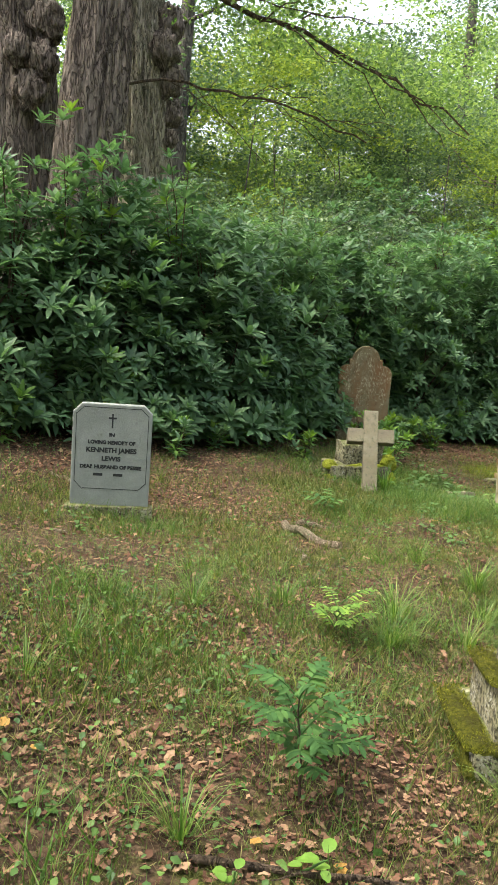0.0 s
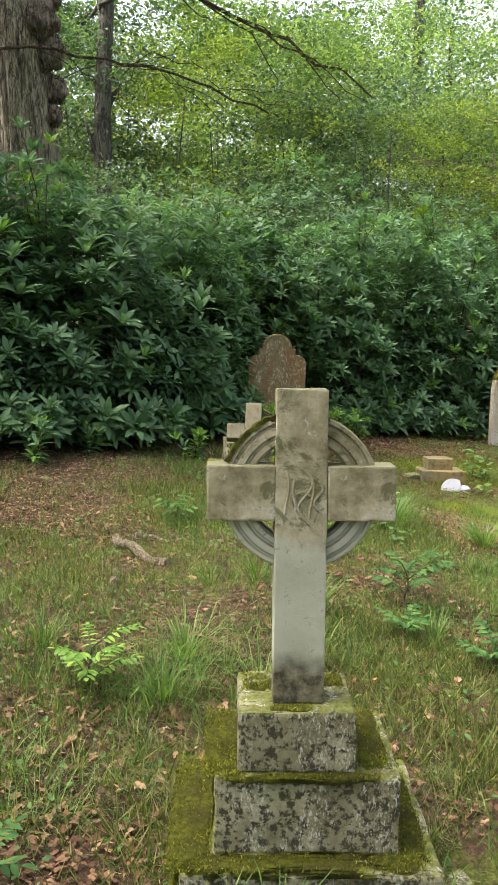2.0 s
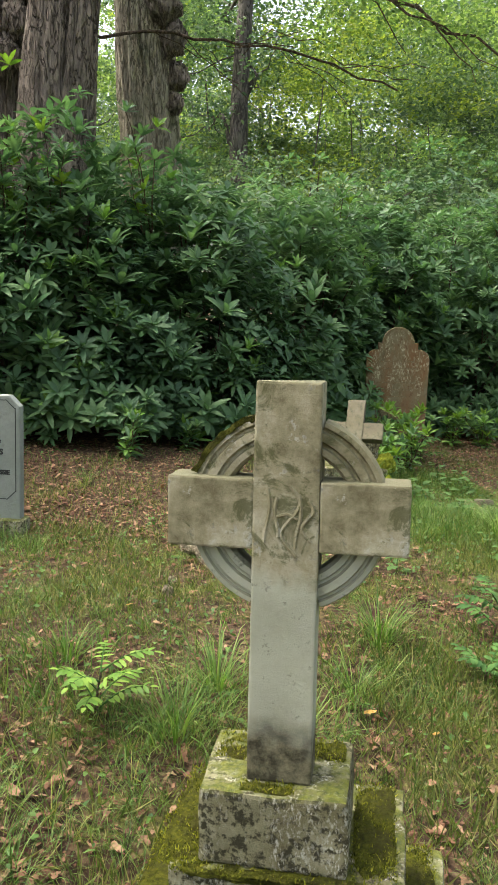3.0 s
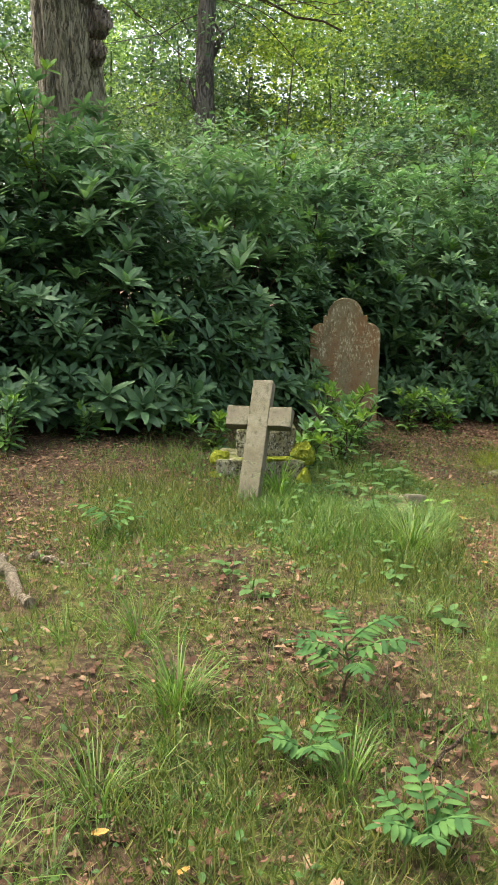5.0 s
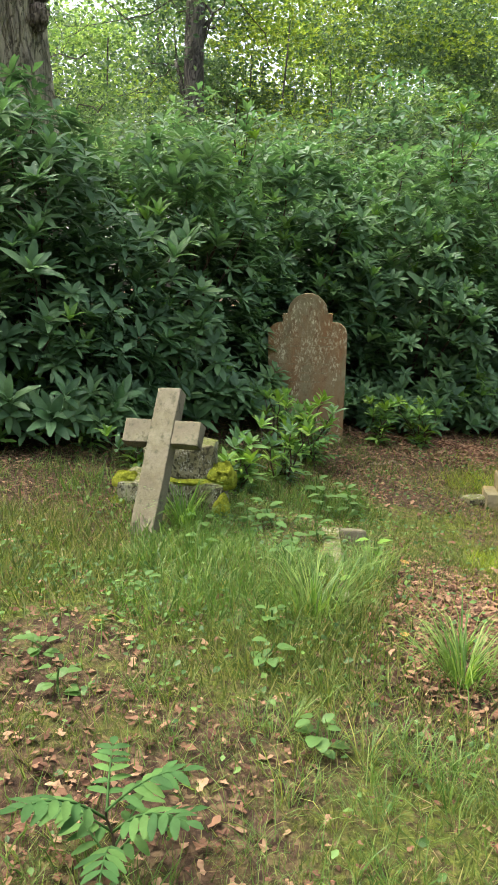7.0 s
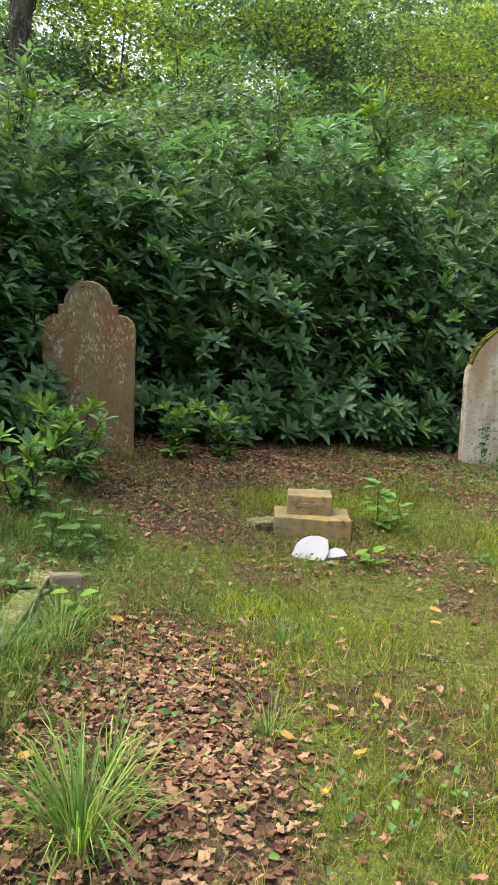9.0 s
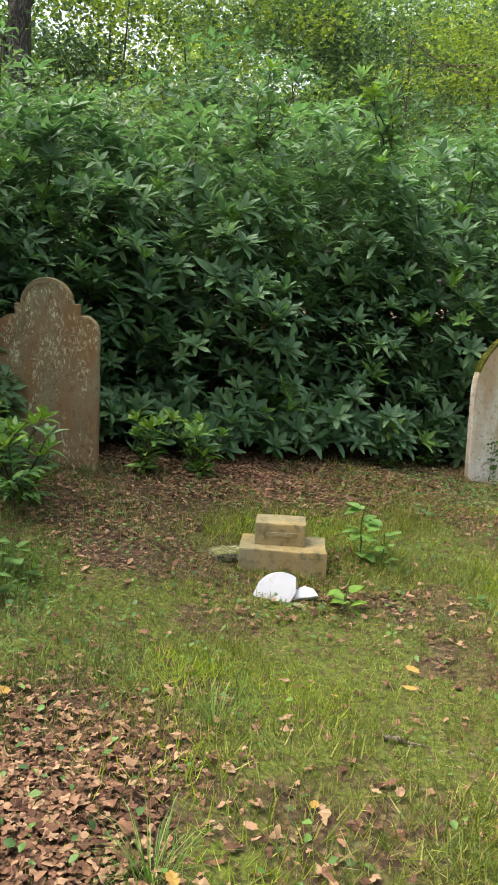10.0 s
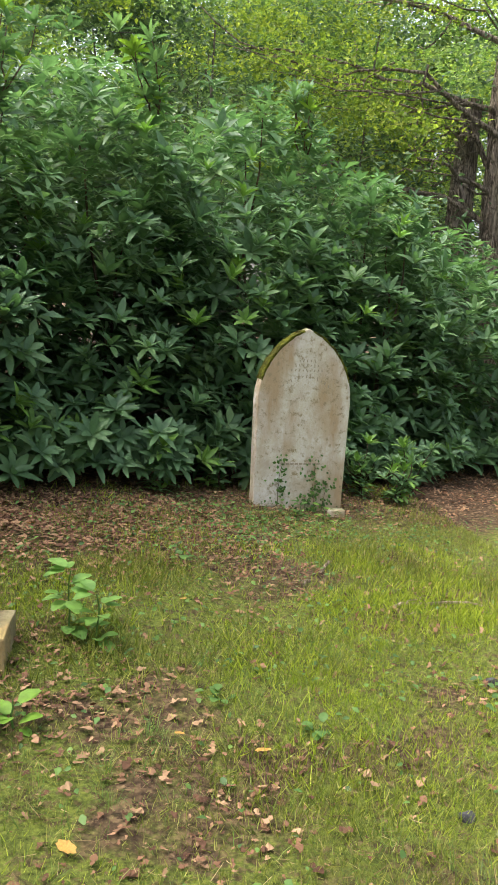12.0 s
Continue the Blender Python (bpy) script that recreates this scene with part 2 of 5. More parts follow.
M_GREY = stone_material("grey_granite", (0.17, 0.185, 0.16), (0.215, 0.235, 0.2), (0.26, 0.28, 0.245), (0.16, 0.17, 0.145), (0.6, 0.75), 0.0)
M_SMALL = stone_material("weathered_cross_stone", (0.095, 0.08, 0.05), (0.155, 0.137, 0.092), (0.225, 0.203, 0.148), (0.07, 0.068, 0.045), (0.52, 0.66), 0.3)
M_SLAB = stone_material("yellowed_sandstone", (0.15, 0.125, 0.066), (0.225, 0.19, 0.11), (0.29, 0.255, 0.172), (0.11, 0.095, 0.05), (0.5, 0.68), 0.3, (0.27, 0.19, 0.08))
k = Mat("white_marble", 0.6, 0.35)
k.color(k.mix(k.ramp(k.noise(14.0, 5.0), (0.56, 0.0), (0.72, 0.7)), k.ramp(k.noise(5.0, 5.0), (0.3, (0.34, 0.34, 0.35)), (0.7, (0.46, 0.46, 0.47))), (0.28, 0.27, 0.22)))
k.bump(k.noise(30.0, 4.0), 0.2, 0.004)
M_WHITE = k.m
M_INK = Mat("dark_lettering", 0.7, 0.2)
M_INK.b.inputs["Base Color"].default_value = (0.025, 0.027, 0.026, 1)
M_INK = M_INK.m
k = Mat("moss_cushion", 0.95, 0.1)
k.color(k.mix(k.ramp(k.noise(9.0, 4.0), (0.42, 0.0), (0.6, 0.7)), k.ramp(k.noise(50.0, 6.0, 0.7), (0.3, (0.03, 0.036, 0.006)), (0.7, (0.16, 0.165, 0.016))), (0.05, 0.045, 0.012)))
k.bump(k.noise(130.0, 6.0, 0.8), 1.0, 0.03)
M_MOSS = k.m


# ---- mesh helpers ----
def part(name, bm, material, parent=None, label=""):
    me = bpy.data.meshes.new(name)
    bm.to_mesh(me)
    bm.free()
    me.materials.append(material)
    ob = new(name, me)
    if parent is not None:
        ob.parent = parent
    return tagged(ob, label)


def raw_mesh(name, verts, faces, material, smooth=False):
    """A mesh from arrays: verts n x 3, faces m x 3 or m x 4."""
    me = bpy.data.meshes.new(name)
    verts, faces = np.asarray(verts, dtype=np.float32), np.asarray(faces, dtype=np.int32)
    n, s = faces.shape
    me.vertices.add(len(verts))
    me.vertices.foreach_set("co", verts.ravel())
    me.loops.add(n * s)
    me.loops.foreach_set("vertex_index", faces.ravel())
    me.polygons.add(n)
    me.polygons.foreach_set("loop_start", np.arange(0, n * s, s, dtype=np.int32))
    me.polygons.foreach_set("use_smooth", np.full(n, smooth))
    me.update(calc_edges=True)
    me.materials.append(material)
    return me


def thing(name, m, label, category, group="", kind=""):
    ob = new(name)
    ob.empty_display_size = 0.1
    ob.matrix_world = m
    return tagged(ob, label, category, group, kind)


def block(w, d, h, bevel=0.012, wear=0.0, seed=0, cuts=3):
    """A cut stone block standing on z = 0, edges rounded and slightly worn."""
    bm = bmesh.new()
    bmesh.ops.create_cube(bm, size=1, matrix=Matrix.Translation((0, 0, h / 2)) @ Matrix.Diagonal((w, d, h, 1)))
    bmesh.ops.bevel(bm, geom=bm.edges[:], offset=bevel, segments=2, affect="EDGES", profile=0.6)
    if wear:
        bmesh.ops.subdivide_edges(bm, edges=[e for e in bm.edges if e.calc_length() > 0.08], cuts=cuts, use_grid_fill=True)
        for v in bm.verts:
            v.co += wear * noise.noise_vector(v.co * 9 + Vector((seed * 3.7, 0, 0)))
    return bm


def slab(outline, depth, bevel=0.012):
    """A standing slab: an outline in x, z, with its front at -depth / 2 and rounded arrises."""
    bm = bmesh.new()
    front = bm.faces.new([bm.verts.new((x, -depth / 2, z)) for x, z in outline])
    got = bmesh.ops.extrude_face_region(bm, geom=[front])
    for v in got["geom"]:
        if isinstance(v, bmesh.types.BMVert):
            v.co.y += depth
    bmesh.ops.recalc_face_normals(bm, faces=bm.faces[:])
    rim = [e for e in bm.edges if abs(e.verts[0].co.y - e.verts[1].co.y) < 1e-6]
    bmesh.ops.bevel(bm, geom=rim, offset=bevel, segments=2, affect="EDGES", profile=0.6)
    return bm


def arc(cx, cz, r, a0, a1, n):
    return [(cx + r * math.cos(radians(a0 + (a1 - a0) * i / n)), cz + r * math.sin(radians(a0 + (a1 - a0) * i / n))) for i in range(n + 1)]


# ---- lie of the land ----
HUMPS = [(1.3, 2.4, -0.20, 1.2), (2.7, 7.0, 0.12, 1.0), (4.8, 9.3, -0.13, 1.3), (-0.4, 6.4, -0.16, 1.2), (2.15, 7.75, -0.07, 0.5)]


def ground_z(x, y, rough=True):
    x, y = np.asarray(x, dtype=float), np.asarray(y, dtype=float)
    z = -0.1073 * 14 * np.tanh(x / 14) + 0.0042 * np.clip(y, -20, 20)
    for hx, hy, up, wide in HUMPS:
        z = z + up * np.exp(-((x - hx) ** 2 + (y - hy) ** 2) / (2 * wide * wide))
    if rough:
        z = z + 0.012 * np.sin(x * 5.1 + 1.3 * np.sin(y * 3.7)) * np.sin(y * 4.3 + 0.7) + 0.008 * np.sin(x * 13.0 + y * 7.0) * np.sin(y * 11.0 - x * 5.0)
    return z


HEDGE = [(-9.0, 3.6), (-5.0, 6.3), (-3.0, 7.6), (-1.5, 8.4), (0.2, 9.3), (1.1, 10.4), (2.3, 11.9), (3.5, 12.4), (4.4, 12.9), (6.0, 13.9), (8.1, 14.5), (9.6, 15.6), (11.0, 17.0), (15.0, 20.0), (24.0, 25.0)]
HX, HY = np.array([p[0] for p in HEDGE]), np.array([p[1] for p in HEDGE])


def before_hedge(x, y):
    """Metres from the hedge's foot towards the lawn."""
    return (np.interp(x, HX, HY) - y) * 0.78


def smooth_noise(x, y, scale, seed=0):
    """Cheap two-dimensional value pattern between 0 and 1."""
    x, y = np.asarray(x) * scale, np.asarray(y) * scale
    s = np.zeros_like(x, dtype=float)
    for i in range(5):
        a = seed * 1.7 + i * 2.399
        f = 1.0 + 0.55 * i
        s = s + np.sin(f * (x * math.cos(a) + y * math.sin(a)) + 3.1 * i + seed) / (1 + 0.35 * i)
    return 0.5 + 0.5 * np.tanh(s * 0.75)


def grassiness(x, y):
    """1 where grass and moss cover the earth, 0 where dead leaves do."""
    d = before_hedge(x, y)
    g = np.clip((d - 0.25 - 0.8 * smooth_noise(x, y, 1.1, 3)) / 1.0, 0, 1)
    lean = np.clip((x + 1.5) / 4.5, 0, 1)
    g = g * (1 - 0.6 * np.clip((smooth_noise(x, y, 2.9, 21) - 0.5) / 0.3, 0, 1) * (0.5 + 0.5 * smooth_noise(x, y, 0.9, 23)))
    g = g * (0.33 + 0.48 * lean + 0.1 * np.clip((x - 4.0) / 0.8, 0, 1) + 0.30 * (smooth_noise(x, y, 2.1, 5) - 0.5))
    g = g + 0.35 * np.exp(-((x - 2.9) ** 2 / 1.2 + (y - 7.4) ** 2 / 2.2))
    g = g - 1.3 * np.exp(-(((x - 3.2 - 0.1 * y - 0.04 * np.sin(4.0 * y)) / 0.45) ** 4 + ((y - 7.25 - 0.1 * np.sin(7.0 * x)) / 0.95) ** 4))
    g = g - 0.22 * np.exp(-((x - 2.45) ** 2 / 0.9 + (y - 5.2) ** 2 / 1.1))
    g = g - 0.5 * np.exp(-((x - 1.05) ** 2 / 0.1 + (y - 2.9) ** 2 / 0.5))
    return np.clip(g, 0, 1)


def ground():
    def axis(lo, hi, step, far):
        mid = list(np.arange(lo, hi, step))
        out, s = [], step
        p = hi
        while p < far:
            out.append(p)
            s *= 1.35
            p += s
        left, s, p = [], step, lo - step
        while p > -far:
            left.append(p)
            s *= 1.35
            p -= s
        return np.array(left[::-1] + mid + out)

    xs, ys = axis(-3.0, 9.0, 0.085, 900), axis(0.5, 14.5, 0.085, 900)
    X, Y = np.meshgrid(xs, ys)
    Z = ground_z(X, Y)
    nx, ny = len(xs), len(ys)
    i = np.arange(nx * ny).reshape(ny, nx)
    faces = np.stack([i[:-1, :-1], i[:-1, 1:], i[1:, 1:], i[1:, :-1]], -1).reshape(-1, 4)
    me = raw_mesh("ground", np.stack([X, Y, Z], -1).reshape(-1, 3), faces, M_GROUND, True)
    cover = me.attributes.new("cover", "FLOAT", "POINT")
    cover.data.foreach_set("value", (grassiness(X, Y) * (0.72 + 0.22 * np.clip((X - 3.9) / 1.2, 0, 1))).ravel().astype(np.float32))
    return tagged(new("ground", me), "sloping churchyard ground of dark earth, moss and thin grass", "ground", kind="structure")


ground()


# ---- leaves and branches ----
def leaf_shape(length, width, bend=0.25, fold=0.25, rows=3):
    """A pointed leaf along +x with a folded midrib: verts and quad faces."""
    v, q = [], []
    for i in range(rows + 1):
        t = i / rows
        w = width * 0.5 * (math.sin(math.pi * (0.08 + 0.86 * t)) ** 0.8)
        x, z = length * t, -bend * length * t * t
        v += [(x, -w, z + fold * w), (x, 0, z), (x, w, z + fold * w)]
    for i in range(rows):
        a = 3 * i
        q += [(a, a + 3, a + 4, a + 1), (a + 1, a + 4, a + 5, a + 2)]
    return np.array(v), np.array(q)


def kite_leaf(length, width, bend=0.25, fold=0.3):
    """A pointed leaf along +x in two folded quads."""
    w, x = width * 0.52, length * 0.55
    v = [(0, 0, 0), (x, -w, fold * w - 0.3 * bend * length), (length, 0, -bend * length), (x, 0, -0.3 * bend * length), (x, w, fold * w - 0.3 * bend * length)]
    return np.array(v), np.array([(0, 1, 2, 3), (0, 3, 2, 4)])


def frames(axis, spin):
    """Rotation matrices that carry +z onto each axis, turned by spin."""
    axis = axis / np.linalg.norm(axis, axis=1, keepdims=True)
    ref = np.where(np.abs(axis[:, 2:3]) < 0.95, np.array([[0, 0, 1.0]]), np.array([[1.0, 0, 0]]))
    u = np.cross(ref, axis)
    u /= np.linalg.norm(u, axis=1, keepdims=True)
    w = np.cross(axis, u)
    c, s = np.cos(spin)[:, None], np.sin(spin)[:, None]
    return np.stack([u * c + w * s, -u * s + w * c, axis], -1)


def scatter(v, q, places, turns, sizes):
    """Copies of one small mesh: all verts and faces."""
    n, k = len(places), len(v)
    V = np.einsum("nij,kj->nki", turns * sizes[:, None, None], v) + places[:, None, :]
    F = q[None] + (np.arange(n) * k)[:, None, None]
    return V.reshape(-1, 3), F.reshape(-1, q.shape[1])


def whorl(leaves, length, width, seed, lift=0.35, rows=3):
    """A rosette of long leaves about +z, on a short green shoot."""
    r = np.random.default_rng(seed)
    V, Q, n = [], [], 0
    for i in range(leaves):
        a = 2.39996 * i + r.uniform(-0.2, 0.2)
        inner = i / leaves
        shape = (length * r.uniform(0.75, 1.1) * (1 - 0.25 * inner), width * r.uniform(0.85, 1.15), r.uniform(0.1, 0.4), 0.3)
        v, q = leaf_shape(*shape, rows) if rows > 1 else kite_leaf(*shape)
        tilt = -(lift + 0.9 * inner + r.uniform(-0.25, 0.2))
        R = np.array(Matrix.Rotation(a, 3, "Z") @ Matrix.Rotation(tilt, 3, "Y") @ Matrix.Rotation(r.uniform(-0.3, 0.3), 3, "X"))
        V.append(v @ R.T + np.array([0.008 * math.cos(a), 0.008 * math.sin(a), 0.03 * inner]))
        Q.append(q + n)
        n += len(v)
    return np.concatenate(V), np.concatenate(Q)


def tube(points, radii, sides=8, seed=0, rough=0.0, lobes=0.0):
    """A tapering limb through points, as verts and quads."""
    P = np.array(points, dtype=float)
    T = np.gradient(P, axis=0)
    T /= np.linalg.norm(T, axis=1, keepdims=True)
    ref = np.array([0.31, 0.95, 0.05]) if abs(T[0][1]) < 0.8 else np.array([1.0, 0, 0.1])
    r = np.random.default_rng(seed)
    ph = r.uniform(0, 6.28, 4)
    V = []
    for p, t, rad in zip(P, T, radii):
        u = np.cross(ref, t)
        u /= np.linalg.norm(u)
        w = np.cross(t, u)
        a = np.arange(sides) * 2 * math.pi / sides
        k = 1 + lobes * (np.sin(3 * a + ph[0] + p[2] * 0.4) + 0.6 * np.sin(5 * a + ph[1] - p[2] * 0.6)) + rough * r.uniform(-1, 1, sides)
        V.append(p + (np.cos(a) * rad * k)[:, None] * u + (np.sin(a) * rad * k)[:, None] * w)
    V = np.concatenate(V)
    Q = []
    for i in range(len(P) - 1):
        for j in range(sides):
            b = (j + 1) % sides
            Q.append((i * sides + j, i * sides + b, (i + 1) * sides + b, (i + 1) * sides + j))
    return V, np.array(Q)


def join(pieces):
    V, Q, n = [], [], 0
    for v, q in pieces:
        V.append(v)
        Q.append(q + n)
        n += len(v)
    return np.concatenate(V), np.concatenate(Q)


def wander(start, end, steps, sway, seed, sag=0.0):
    r = np.random.default_rng(seed)
    s, e = np.array(start, dtype=float), np.array(end, dtype=float)
    t = np.linspace(0, 1, steps)[:, None]
    w = np.cumsum(r.normal(0, sway, (steps, 3)), axis=0)
    w -= t * w[-1]
    p = s + (e - s) * t + w
    p[:, 2] += sag * np.sin(math.pi * t[:, 0])
    return p


# ---- the rhododendron hedge ----
WHORLS = [raw_mesh("leaf_rosette", *whorl(n, ln, wd, i, lift), M_RHODO, True) for i, (n, ln, wd, lift) in enumerate([(10, 0.18, 0.052, 0.3), (12, 0.165, 0.047, 0.15), (9, 0.20, 0.056, 0.45), (11, 0.15, 0.045, 0.05)])]
WHORLS += [raw_mesh("leaf_rosette", *whorl(n, ln, wd, 30 + n, lift), M_FRESH, True) for n, ln, wd, lift in [(9, 0.16, 0.046, 0.5), (8, 0.14, 0.042, 0.7)]]
WHORL_DATA = [whorl(9, 0.18, 0.052, 11, 0.2, 1), whorl(8, 0.17, 0.052, 12, -0.05, 1)]


def rhododendron(x, y, wide, deep, tall, seed, count=900, near=150, label="dense dark-green rhododendron bush with long glossy leaf rosettes"):
    """A rounded bush: stems from one stool, leaf rosettes over an uneven dome and down to the ground."""
    r = np.random.default_rng(seed)
    z0 = float(ground_z(x, y))
    ob = thing("rhododendron_bush", Matrix.Translation((x, y, z0)), label, "bush", "rhododendrons of the hedge")
    # even directions over the upper dome, bulging at half height
    u = r.uniform(-0.12, 1.0, count)
    a = r.uniform(0, 2 * math.pi, count)
    lat = np.sqrt(np.clip(1 - np.clip(u, 0, 1) ** 2.6, 0, 1))
    shell = np.where(r.uniform(0, 1, count) < 0.36, r.uniform(0.45, 0.88, count), 1 - np.abs(r.normal(0, 0.10, count)))
    lump = 1 + 0.16 * np.sin(3 * a + seed) * np.sin(5 * u + seed * 2) + 0.13 * np.sin(7 * a + 2.1 * seed + 6 * u) + 0.07 * np.sin(13 * a + 11 * u)
    px, py = np.cos(a) * lat * wide * shell * lump, np.sin(a) * lat * deep * shell * lump
    skirt = r.uniform(0, 1, count) < 0.16
    u = np.where(skirt, 0.0, u)
    shell = np.where(skirt, r.uniform(0.92, 1.1, count), shell)
    px, py = np.where(skirt, np.cos(a) * wide * shell, px), np.where(skirt, np.sin(a) * deep * shell, py)
    pz = (0.04 + 0.96 * np.clip(u, 0, 1)) * tall * (0.9 + 0.1 * lump) * (0.25 + 0.75 * shell) + np.where(skirt, r.uniform(-0.05, 0.3, count), r.uniform(0.0, 0.16, count))
    P = np.stack([px, py, pz], -1)
    N = np.stack([px / wide ** 2, py / deep ** 2, 0.35 + 0.9 * u], -1)
    N /= np.linalg.norm(N, axis=1, keepdims=True)
    N = N + np.array([0, 0, 0.75]) + r.normal(0, 0.28, (count, 3))
    T, S = frames(N, r.uniform(0, 6.28, count)), r.uniform(0.85, 1.42, count)
    front = np.argsort(py + 0.25 * np.abs(px))
    pieces = []
    for i in front[:near]:
        o = new("leaf_rosette", WHORLS[r.integers(4) if r.uniform() > 0.09 else 4 + r.integers(2)])
        m = Matrix(T[i].tolist()).to_4x4()
        m.translation = P[i]
        o.matrix_basis = m @ Matrix.Diagonal((S[i], S[i], S[i], 1))
        o.parent = ob
    rest = front[near:]
    for j, (v, q) in enumerate(WHORL_DATA):
        pick = rest[j::2]
        pieces.append(scatter(v, q, P[pick], T[pick], S[pick]))
    fol = new("foliage", raw_mesh("foliage", *join(pieces), M_RHODO, True))
    fol.parent = ob
    tagged(fol, kind="stuff")
    # stems from the stool out to some of the rosettes
    for i in r.choice(count, 14, replace=False):
        o = new("stem", raw_mesh("stem", *tube(wander((r.normal(0, 0.15), r.normal(0, 0.15), -0.05), P[i] - 0.03 * N[i], 7, 0.05, int(r.integers(9999)), 0.1), np.linspace(0.028, 0.006, 7), 5), M_TWIG, True))
        o.parent = ob
    return ob


BUSHES = [
    (-7.2, 7.0, 2.2, 1.6, 2.6), (-4.4, 8.3, 1.9, 1.5, 2.7), (-2.4, 9.3, 1.5, 1.3, 2.5), (-0.7, 10.0, 1.3, 1.2, 2.55), (0.55, 10.7, 1.1, 1.15, 2.75),
    (1.6, 12.0, 1.05, 1.2, 2.9), (2.7, 13.5, 1.2, 1.2, 3.05), (4.0, 14.0, 1.25, 1.3, 3.25), (5.4, 14.7, 1.35, 1.35, 3.6), (6.9, 15.3, 1.35, 1.3, 3.6),
    (8.4, 15.9, 1.3, 1.3, 3.2), (9.8, 16.9, 1.4, 1.4, 2.8), (11.4, 18.2, 1.6, 1.5, 2.8), (13.8, 20.0, 2.0, 1.7, 2.8),
    (-0.9, 12.2, 2.0, 1.2, 3.1), (1.6, 14.2, 1.8, 1.3, 3.7), (4.2, 16.2, 2.0, 1.4, 4.7), (7.4, 17.6, 2.0, 1.4, 4.6), (5.8, 16.5, 1.5, 1.0, 3.0), (2.9, 15.3, 1.4, 0.9, 2.8), (9.0, 17.6, 1.5, 1.0, 2.6),
    (6.15, 15.4, 0.9, 0.8, 2.5), (4.7, 14.8, 0.9, 0.8, 2.4), (3.35, 14.2, 0.85, 0.75, 2.3), (7.65, 16.0, 0.9, 0.8, 2.4), (2.1, 13.2, 0.85, 0.8, 2.2)]
for i, (x, y, w, d, h) in enumerate(BUSHES):
    back = i >= 14
    rhododendron(x, y, w, d, h, 20 + i, (400 if i > 20 else 320 if i < 2 or 11 < i < 14 else 470 if back else 980), 0 if back else 215)


for i, (x, y, w, h) in enumerate([(-0.62, 9.75, 0.42, 3.45), (-1.05, 9.35, 0.45, 3.0), (-0.15, 10.6, 0.5, 3.3), (-1.75, 9.2, 0.5, 2.9), (0.2, 11.4, 0.55, 3.2)]):
    rhododendron(x, y, w, w, h, 120 + i, 190, 70, "tall loose rhododendron rising above the hedge beside the oaks")


def sprig(x, y, tall, shoots, seed, mats=(None,), z=None, name="rhododendron_sprig", label="young rhododendron sprig with bright green leaf rosettes", lean=0.25, leaf=(8, 0.13, 0.042)):
    """A few shoots from one foot, each ending in leaf rosettes."""
    r = np.random.default_rng(seed)
    z0 = float(ground_z(x, y)) if z is None else z
    ob = thing(name, Matrix.Translation((x, y, z0)), label, "shrub", "young shoots")
    for i in range(shoots):
        h = tall * r.uniform(0.55, 1.0)
        e = np.array([r.normal(0, lean * tall), r.normal(0, lean * tall), h])
        path = wander((r.normal(0, 0.02), r.normal(0, 0.02), -0.03), e, 7, 0.02, seed * 13 + i)
        o = new("stem", raw_mesh("stem", *tube(path, np.linspace(0.009, 0.004, 7), 5), M_TWIG, True))
        o.parent = ob
        for j, t in enumerate((6, 4, 2, 1)):
            m = mats[(i + j) % len(mats)] or M_RHODO
            v, q = whorl(leaf[0] - j, leaf[1] * r.uniform(0.8, 1.15), leaf[2], seed * 7 + i * 3 + j, 0.5 - 0.2 * j)
            w = new("leaf_rosette", raw_mesh("leaf_rosette", v, q, m, True))
            w.parent = ob
            w.matrix_basis = Matrix.Translation(path[t]) @ Matrix.Rotation(r.uniform(-0.4, 0.4), 4, "X") @ Matrix.Rotation(r.uniform(-0.4, 0.4), 4, "Y")
    return ob


# tall shoots that rise above the hedge beside the oak
for i, (x, y, z, h) in enumerate([(-1.15, 9.3, 2.05, 1.7), (-0.75, 9.5, 2.1, 1.0), (0.1, 10.0, 2.2, 1.2), (-1.9, 9.0, 2.0, 0.9), (5.9, 14.2, 2.7, 0.7), (7.4, 14.8, 2.6, 0.6), (2.2, 12.6, 2.4, 0.7), (4.6, 13.8, 2.5, 0.8)]):
    sprig(x, y, h, 4, 300 + i, (None, None, M_YOUNG), z, "rhododendron_shoot", "tall leafy rhododendron shoots rising above the hedge", 0.16, (9, 0.17, 0.05))
# bright young growth at the hedge's foot
for i, (x, y, h, n) in enumerate([(3.02, 10.7, 0.5, 9), (2.78, 10.9, 0.55, 9), (2.6, 9.3, 0.42, 6), (2.85, 9.9, 0.42, 7), (1.75, 9.35, 0.4, 4), (4.15, 11.75, 0.5, 9), (3.75, 11.6, 0.42, 7), (5.9, 13.2, 0.35, 4), (6.45, 13.45, 0.4, 3), (7.9, 13.6, 0.5, 5), (8.5, 13.9, 0.5, 5), (8.2, 13.4, 0.4, 5), (1.25, 9.7, 0.35, 4), (0.15, 8.4, 0.4, 5), (-1.6, 7.9, 0.5, 5), (0.6, 9.0, 0.3, 3)]):
    sprig(x, y + (0.3 if i > 3 else 0), h, n, 330 + i, (M_YOUNG, M_FRESH, None) if i < 7 else (M_FRESH, None, None) if i % 2 else (None, M_FRESH))


# ---- trees ----
LEAF_QUAD = (np.array([(0, 0, 0), (0.5, -0.3, 0.08), (1, 0, -0.1), (0.5, 0.3, 0.08)]), np.array([(0, 1, 2, 3)]))


